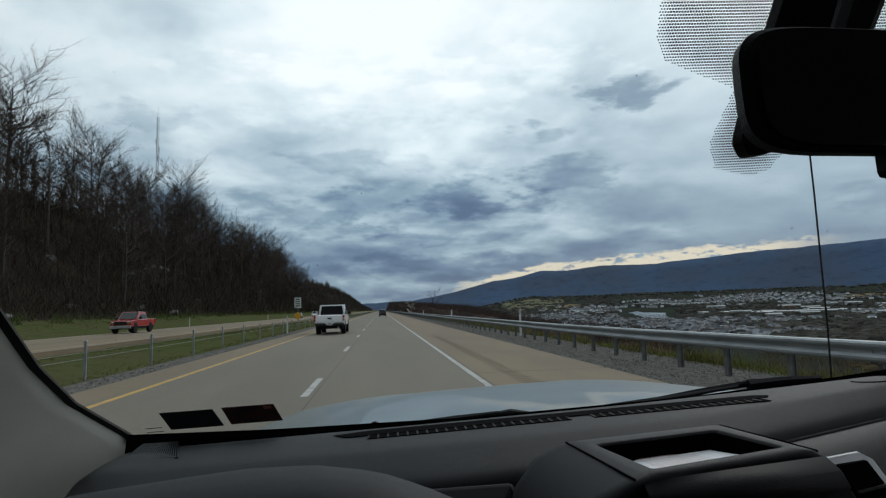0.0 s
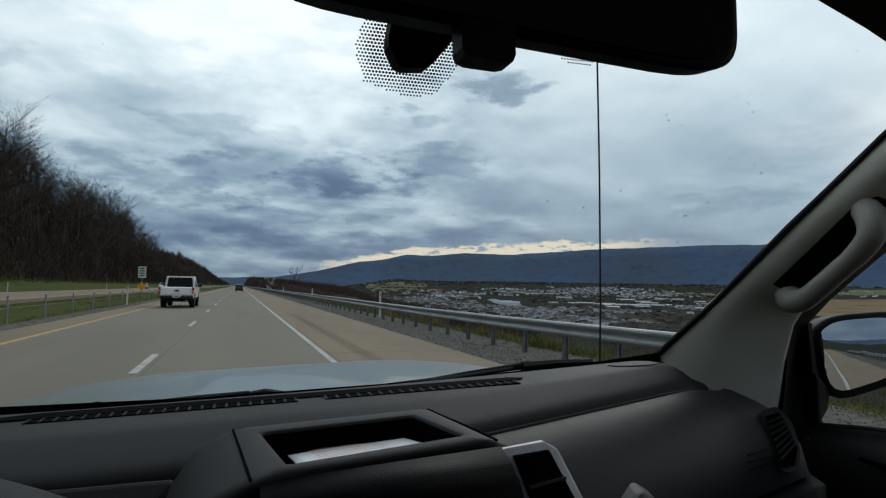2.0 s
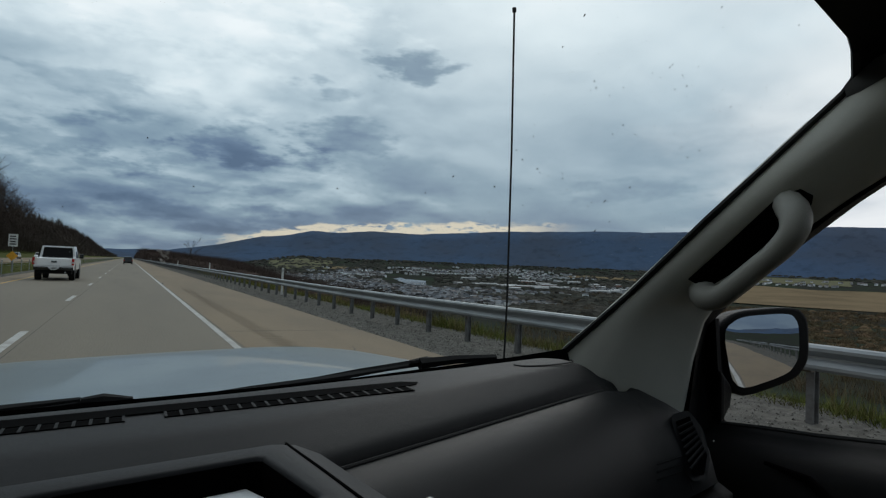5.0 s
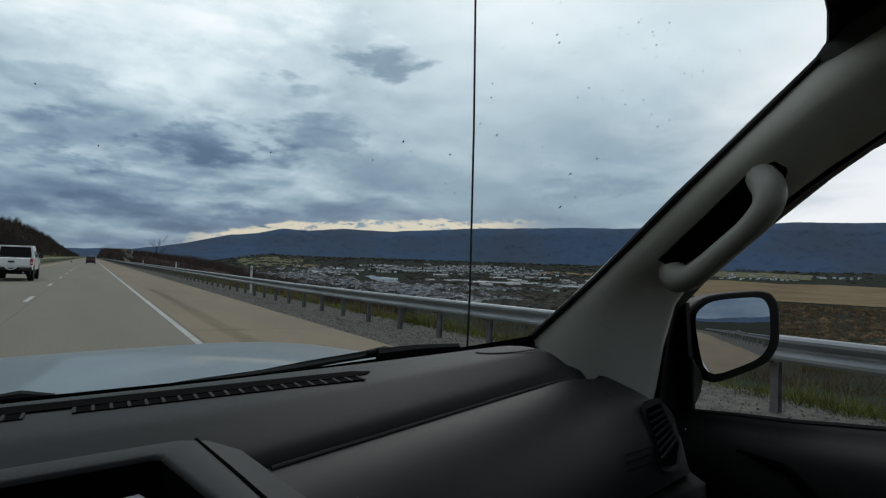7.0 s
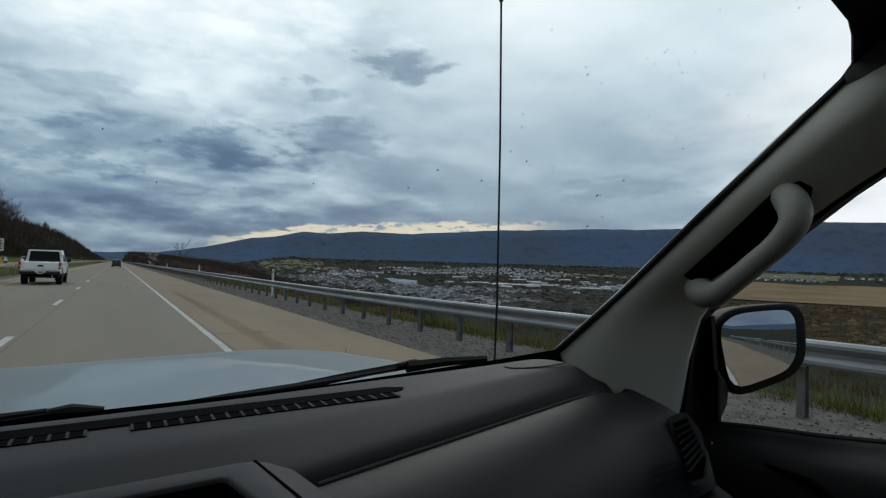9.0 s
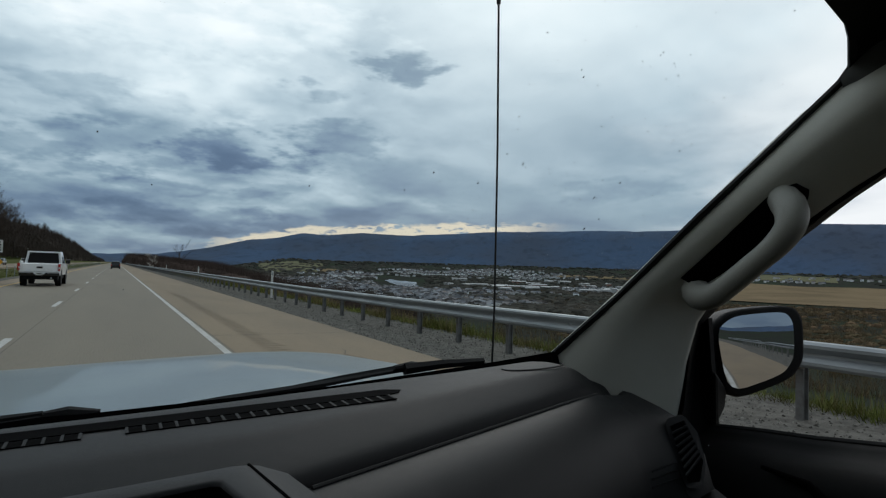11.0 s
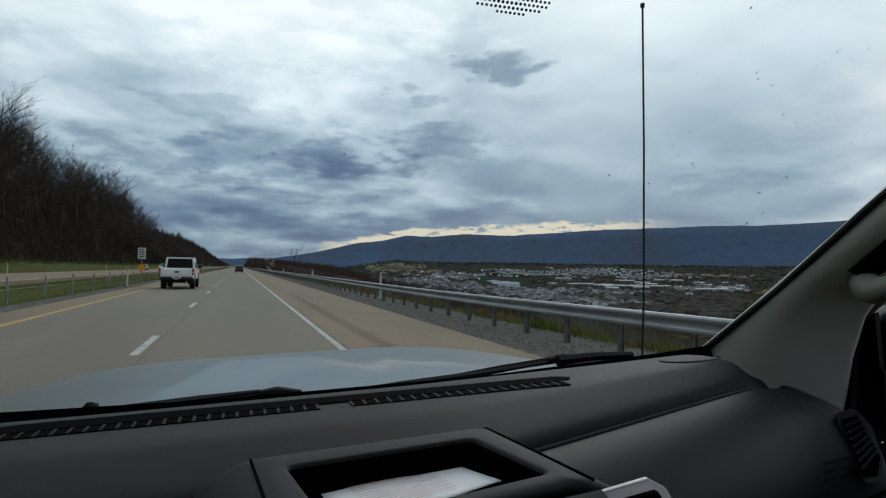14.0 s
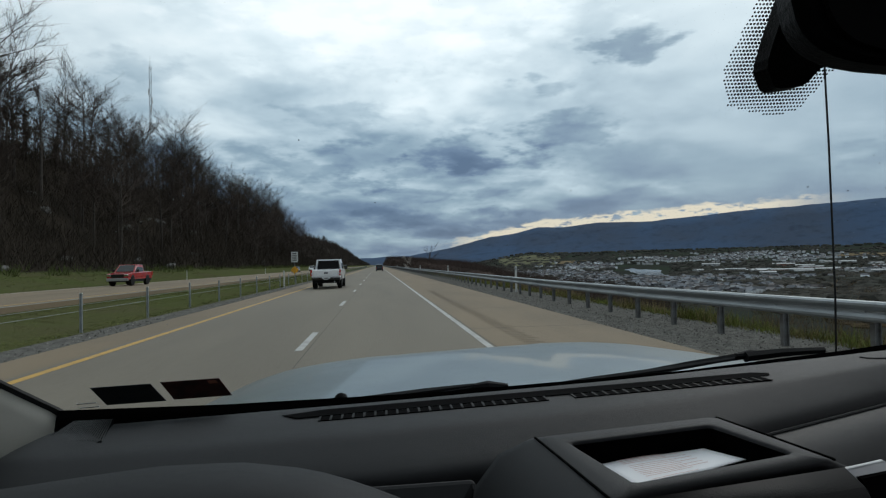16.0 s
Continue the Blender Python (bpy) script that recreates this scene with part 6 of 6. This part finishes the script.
# the rest of the body, plain, to close the cab
def body():
    part("back_wall", Shape().box((-0.55, -1.22, -0.95), (1.25, -1.18, -0.02)), M_BLACK, truck)
    part("rear_window_frame", Shape().box((-0.55, -1.22, -0.02), (-0.40, -1.18, 0.42)).box((1.10, -1.22, -0.02), (1.25, -1.18, 0.42)).box((-0.40, -1.22, 0.34), (1.10, -1.18, 0.42)), M_BLACK, truck)
    part("floor_pan", Shape().box((-0.55, -1.2, -0.99), (1.25, 0.95, -0.95)), M_BLACK, truck)
    part("firewall", Shape().box((-0.50, 0.90, -0.95), (1.22, 0.94, -0.20)), M_BLACK, truck)
    part("driver_door", Shape().loft([[(-0.60, v, -0.92), (-0.62, v, -0.5), (-0.60, v, -0.10), (-0.57, v, -0.06), (-0.54, v, -0.10), (-0.53, v, -0.92)] for v in (-1.2, -0.4, 0.4, 0.86)]), M_BLACK, truck)
    part("roof_rail", Shape().tube([(-0.50, 0.60, 0.30), (-0.53, 0.3, 0.40), (-0.53, -0.5, 0.42), (-0.52, -1.2, 0.36)], 0.035, 8), M_BLACK, truck)
    part("roof", Shape().loft([[(-0.56, v, 0.52), (-0.3, v, 0.66), (0.33, v, 0.69), (0.95, v, 0.62), (1.21, v, 0.47)] for v in (0.10, -0.3, -0.8, -1.25)]), M_HOOD, truck, "pale silver-blue roof", smooth=True, thick=0.02)
    for u0, u1 in ((-0.62, -0.44), (1.10, 1.26)):
        part("fender", Shape().loft([[(u0, v, -0.92), (u0 - 0.01, v, -0.5), (u0 + 0.02, v, -0.34), (u1 - 0.02, v, -0.30), (u1, v, -0.92)] for v in (0.9, 1.3, 2.0, 2.4)], False, True), M_HOOD, truck, smooth=True)
    for u in (-0.52, 1.16):
        for v in (1.75, -1.9):
            part("wheel", Shape().wheel((u, v, -0.985), 0.385, 0.26), M_TYRE, truck, smooth=True)
    part("cargo_bed", Shape().box((-0.60, -3.2, -0.75), (-0.54, -1.3, -0.15)).box((1.20, -3.2, -0.75), (1.26, -1.3, -0.15)).box((-0.60, -3.26, -0.75), (1.26, -3.2, -0.15)).box((-0.60, -3.2, -0.75), (1.26, -1.3, -0.69)), M_HOOD, truck)


body()

# the papers in the tray
papers = thing("paper_sheet", "crumpled white printed form lying in the dashboard tray", "paper", at=CAB)


def paper():
    a, b, c, d = Vector((0.271, 0.553, 0.004)), Vector((0.370, 0.562, 0.006)), Vector((0.382, 0.520, 0.008)), Vector((0.278, 0.496, 0.006))
    rows = []
    for i in range(9):
        row = []
        for j in range(13):
            t, q = i / 8, j / 12
            p = (a * (1 - q) + b * q) * (1 - t) + (d * (1 - q) + c * q) * t
            row.append(p + Vector((0, 0, 0.0006 * math.sin(q * 5 + t * 2) + 0.0005 * noise.noise(Vector((q * 4, t * 4, 1))))))
        rows.append(row)
    part("sheet", Shape().loft(rows), M_PAPER, papers, smooth=True, thick=0.0006)
    for i in range(1, 30, 2):
        if i % 9 == 0:
            continue
        t = i / 31
        pts = []
        for j in range(2, 11 - (i * 7) % 4):
            q = j / 12
            p = (a * (1 - q) + b * q) * (1 - t) + (d * (1 - q) + c * q) * t
            pts.append(p + Vector((0, 0, 0.0013 + 0.0006 * math.sin(q * 5 + t * 2) + 0.0005 * noise.noise(Vector((q * 4, t * 4, 1))))))
        part("printed_line", Shape().loft([[p + Vector((0, -0.0004, 0)) for p in pts], [p + Vector((0, 0.0004, 0)) for p in pts]]), M_PRINT, papers)


paper()


# ---- traffic, standing where it is met ----
def wheel_set(body, xs, ys, r, w):
    for x in xs:
        for y in ys:
            wh = part("wheel", Shape(), M_TYRE, body)
            part("tyre", Shape().wheel((x, y, r), r, w), M_TYRE, wh, smooth=True)
            part("rim", Shape().wheel((x, y, r), r * 0.6, w * 0.96, 14), M_CARGREY, wh)


def pickup(name, label, paint, at):
    """A crew-cab pickup, tail towards -y."""
    t = thing(name, label, "truck", at=at)
    # lower body and bed
    prof = [(-2.9, 0.62), (-2.9, 1.32), (-0.95, 1.36), (-0.9, 1.30), (1.55, 1.30), (2.80, 1.22), (2.95, 1.05), (2.95, 0.60)]
    rows = []
    for x in (-0.99, -0.95, 0.95, 0.99):
        k = 0.03 if abs(x) > 0.97 else 0
        rows.append([(x, y * (1 - k * 0.3), z - (k if z > 1 else -k)) for y, z in prof])
    part("body", Shape().loft(rows, False, True), paint, t, bevel=0.04)
    cab = [(-0.95, 1.30), (-0.82, 2.04), (0.50, 2.07), (1.45, 1.30)]
    s = Shape()
    s.loft([[(x * (0.84 if z > 1.5 else 0.95), y, z) for y, z in cab] for x in (-1, 1)], False, True)
    s.add([(-0.80, -0.82, 2.04), (0.80, -0.82, 2.04), (0.80, 0.50, 2.07), (-0.80, 0.50, 2.07)], [(0, 1, 2, 3)])
    s.add([(-0.95, -0.95, 1.30), (0.95, -0.95, 1.30), (0.80, -0.82, 2.04), (-0.80, -0.82, 2.04)], [(0, 1, 2, 3)])
    part("cab", s, paint, t, bevel=0.03)
    part("rear_window", Shape().slab([(-0.80, -0.945, 1.34), (0.80, -0.945, 1.34), (0.72, -0.845, 1.96), (-0.72, -0.845, 1.96)], (0, -0.02, 0)), M_BLACK, t, "dark tinted rear window")
    part("windscreen", Shape().slab([(-0.80, 1.40, 1.36), (0.80, 1.40, 1.36), (0.70, 0.62, 2.0), (-0.70, 0.62, 2.0)], (0, 0.03, 0.02)), M_GLOSSBLACK, t)
    for sx in (-1, 1):
        part("side_window", Shape().slab([(sx * 0.94, -0.78, 1.36), (sx * 0.94, 1.18, 1.36), (sx * 0.825, 0.48, 1.97), (sx * 0.825, -0.70, 1.95)], (sx * 0.02, 0, 0)), M_GLOSSBLACK, t)
        part("tail_lamp", Shape().box((sx * 0.97 - 0.09, -2.95, 0.92), (sx * 0.97 + 0.03, -2.80, 1.32)), M_REDLAMP, t, "tall red tail lamp", bevel=0.02)
        part("reversing_lamp", Shape().box((sx * 0.95 - 0.05, -2.965, 1.02), (sx * 0.95 + 0.03, -2.945, 1.12)), M_SIGN, t, "small white reversing lamp")
        part("bumper_step", Shape().box((sx * 0.66 - 0.26, -3.06, 0.76), (sx * 0.66 + 0.26, -2.98, 0.83)), M_CARGREY, t, "grey step pad on the bumper", bevel=0.01)
        part("door_mirror", Shape().box((sx * 1.12 - 0.12, 1.05, 1.32), (sx * 1.12 + 0.12, 1.17, 1.60)), M_CARDARK, t, bevel=0.03)
        part("headlamp", Shape().box((sx * 0.78 - 0.17, 2.85, 0.92), (sx * 0.78 + 0.17, 2.965, 1.12)), M_CHROME, t, bevel=0.02)
        part("wheel_arch", Shape().wheel((sx * 0.955, -1.75, 0.52), 0.52, 0.10, 18), M_BLACK, t)
        part("wheel_arch", Shape().wheel((sx * 0.955, 1.95, 0.52), 0.52, 0.10, 18), M_BLACK, t)
        part("mud_flap", Shape().box((sx * 0.82 - 0.15, -2.38, 0.25), (sx * 0.82 + 0.15, -2.35, 0.70)), M_BLACK, t)
    part("tailgate", Shape().box((-0.84, -2.94, 0.86), (0.84, -2.89, 1.30)), paint, t, "flat painted tailgate", bevel=0.02)
    part("badge", Shape().tube([(-0.14, -2.955, 1.10), (0.14, -2.955, 1.10)], 0.05, 12), M_CARDARK, t, "small dark oval badge")
    part("rear_bumper", Shape().slab([(-0.98, -2.98, 0.60), (-0.98, -2.98, 0.80), (-0.30, -3.05, 0.80), (-0.24, -3.05, 0.70), (0.24, -3.05, 0.70), (0.30, -3.05, 0.80), (0.98, -2.98, 0.80), (0.98, -2.98, 0.60)], (0, 0.14, 0)), M_CARDARK, t, "black rear bumper", bevel=0.02)
    part("front_bumper", Shape().box((-0.97, 2.90, 0.48), (0.97, 3.06, 0.76)), M_CARGREY, t, bevel=0.03)
    part("grille", Shape().box((-0.58, 2.92, 0.80), (0.58, 2.985, 1.14)), M_CARDARK, t)
    plate = part("number_plate", Shape().box((-0.16, -3.065, 0.64), (0.16, -3.05, 0.80)), M_SIGN, t, "small pale number plate")
    part("plate_bar", Shape().box((-0.11, -3.070, 0.70), (0.11, -3.064, 0.75)), M_INK, plate)
    part("undertray", Shape().box((-0.90, -2.85, 0.40), (0.90, 2.7, 0.70)), M_BLACK, t)
    part("exhaust", Shape().tube([(0.55, -2.7, 0.50), (0.58, -2.95, 0.48)], 0.05, 8), M_STEEL, t)
    wheel_set(t, (-0.84, 0.84), (-1.75, 1.95), 0.41, 0.28)
    return t


def wagon(name, label, paint, at, tall=1.72, length=4.7, wide=0.92, suv=True):
    """A car or sport utility, tail towards -y."""
    t = thing(name, label, "car", at=at)
    h, q = length / 2, tall
    prof = [(-h, 0.45), (-h, q * 0.56), (h * 0.45, q * 0.58), (h * 0.95, q * 0.50), (h, q * 0.38), (h, 0.40)]
    part("body", Shape().loft([[(x, y, z) for y, z in prof] for x in (-wide, wide)], False, True), paint, t, bevel=0.08)
    back = -h * 0.93 if suv else -h * 0.55
    top = [(-h * 0.98 if suv else -h * 0.8, q * 0.55), (back, q * 0.97), (h * 0.10, q), (h * 0.52, q * 0.57)]
    part("cab", Shape().loft([[(x * (0.82 if z > q * 0.7 else 0.97), y, z) for y, z in top] for x in (-wide, wide)], False, True), paint, t, bevel=0.06)
    part("rear_window", Shape().slab([(-wide * 0.80, top[0][0] - 0.01, q * 0.62), (wide * 0.80, top[0][0] - 0.01, q * 0.62), (wide * 0.72, back - 0.03, q * 0.90), (-wide * 0.72, back - 0.03, q * 0.90)], (0, -0.02, 0)), M_GLOSSBLACK, t)
    part("windscreen", Shape().slab([(-wide * 0.84, h * 0.50, q * 0.60), (wide * 0.84, h * 0.50, q * 0.60), (wide * 0.74, h * 0.14, q * 0.96), (-wide * 0.74, h * 0.14, q * 0.96)], (0, 0.03, 0.01)), M_GLOSSBLACK, t)
    for sx in (-1, 1):
        part("side_window", Shape().slab([(sx * wide * 0.95, back + 0.25, q * 0.60), (sx * wide * 0.95, h * 0.40, q * 0.60), (sx * wide * 0.83, h * 0.10, q * 0.93), (sx * wide * 0.83, back + 0.30, q * 0.91)], (sx * 0.02, 0, 0)), M_GLOSSBLACK, t)
        part("tail_lamp", Shape().box((sx * wide * 0.86 - 0.1, -h - 0.02, q * 0.42), (sx * wide * 0.86 + 0.1, -h + 0.1, q * 0.56)), M_REDLAMP, t, bevel=0.02)
        part("headlamp", Shape().box((sx * wide * 0.74 - 0.17, h - 0.1, q * 0.36), (sx * wide * 0.74 + 0.17, h + 0.015, q * 0.44)), M_CHROME, t, bevel=0.02)
    part("bumper", Shape().box((-wide * 0.98, -h - 0.06, 0.42), (wide * 0.98, -h + 0.05, 0.66)), M_CARDARK, t, bevel=0.03)
    part("undertray", Shape().box((-wide * 0.85, -h + 0.2, 0.25), (wide * 0.85, h - 0.2, 0.46)), M_BLACK, t)
    wheel_set(t, (-wide + 0.12, wide - 0.12), (-h * 0.60, h * 0.62), 0.34, 0.22)
    return t


pickup("pickup_truck", "white crew-cab pickup ahead in the passing lane", M_TRUCKWHITE, pose(-3.5, 44, 0.004))
wagon("car", "small black sport utility far ahead in the same lane", M_CARDARK, pose(0.3, 150, 0.004))
pickup("pickup_truck", "bright red pickup on the opposite carriageway", M_CARRED, pose(-24.6, 62, 0.104, 0, 0, 180))
wagon("car", "silver car on the opposite carriageway", M_CARGREY, pose(-22.5, 165, 0.104, 0, 0, 180), 1.5, 4.6, 0.88, False)
wagon("car", "white sport utility on the opposite carriageway", M_TRUCKWHITE, pose(-22.5, 205, 0.104, 0, 0, 180))


def road_sign():
    s = thing("road_sign", "white rectangular sign above a yellow diamond on one post", "sign", at=pose(-9.6, 70, land(-9.6, 70)))
    part("post", Shape().box((-0.04, -0.03, -0.3), (0.04, 0.03, 3.6)), M_POST, s)
    board = part("sign_board", Shape().box((-0.38, -0.06, 2.45), (0.38, -0.035, 3.65)), M_SIGN, s, "white rectangular sign board")
    for i in range(4):
        part("text_bar", Shape().box((-0.26, -0.066, 2.62 + i * 0.25), (0.26 - 0.06 * (i % 2), -0.06, 2.74 + i * 0.25)), M_INK, board)
    part("warning_diamond", Shape().slab([(0, -0.06, 1.05), (0.48, -0.06, 1.53), (0, -0.06, 2.01), (-0.48, -0.06, 1.53)], (0, 0.025, 0)), M_SIGNYELLOW, s, "yellow warning diamond")


road_sign()
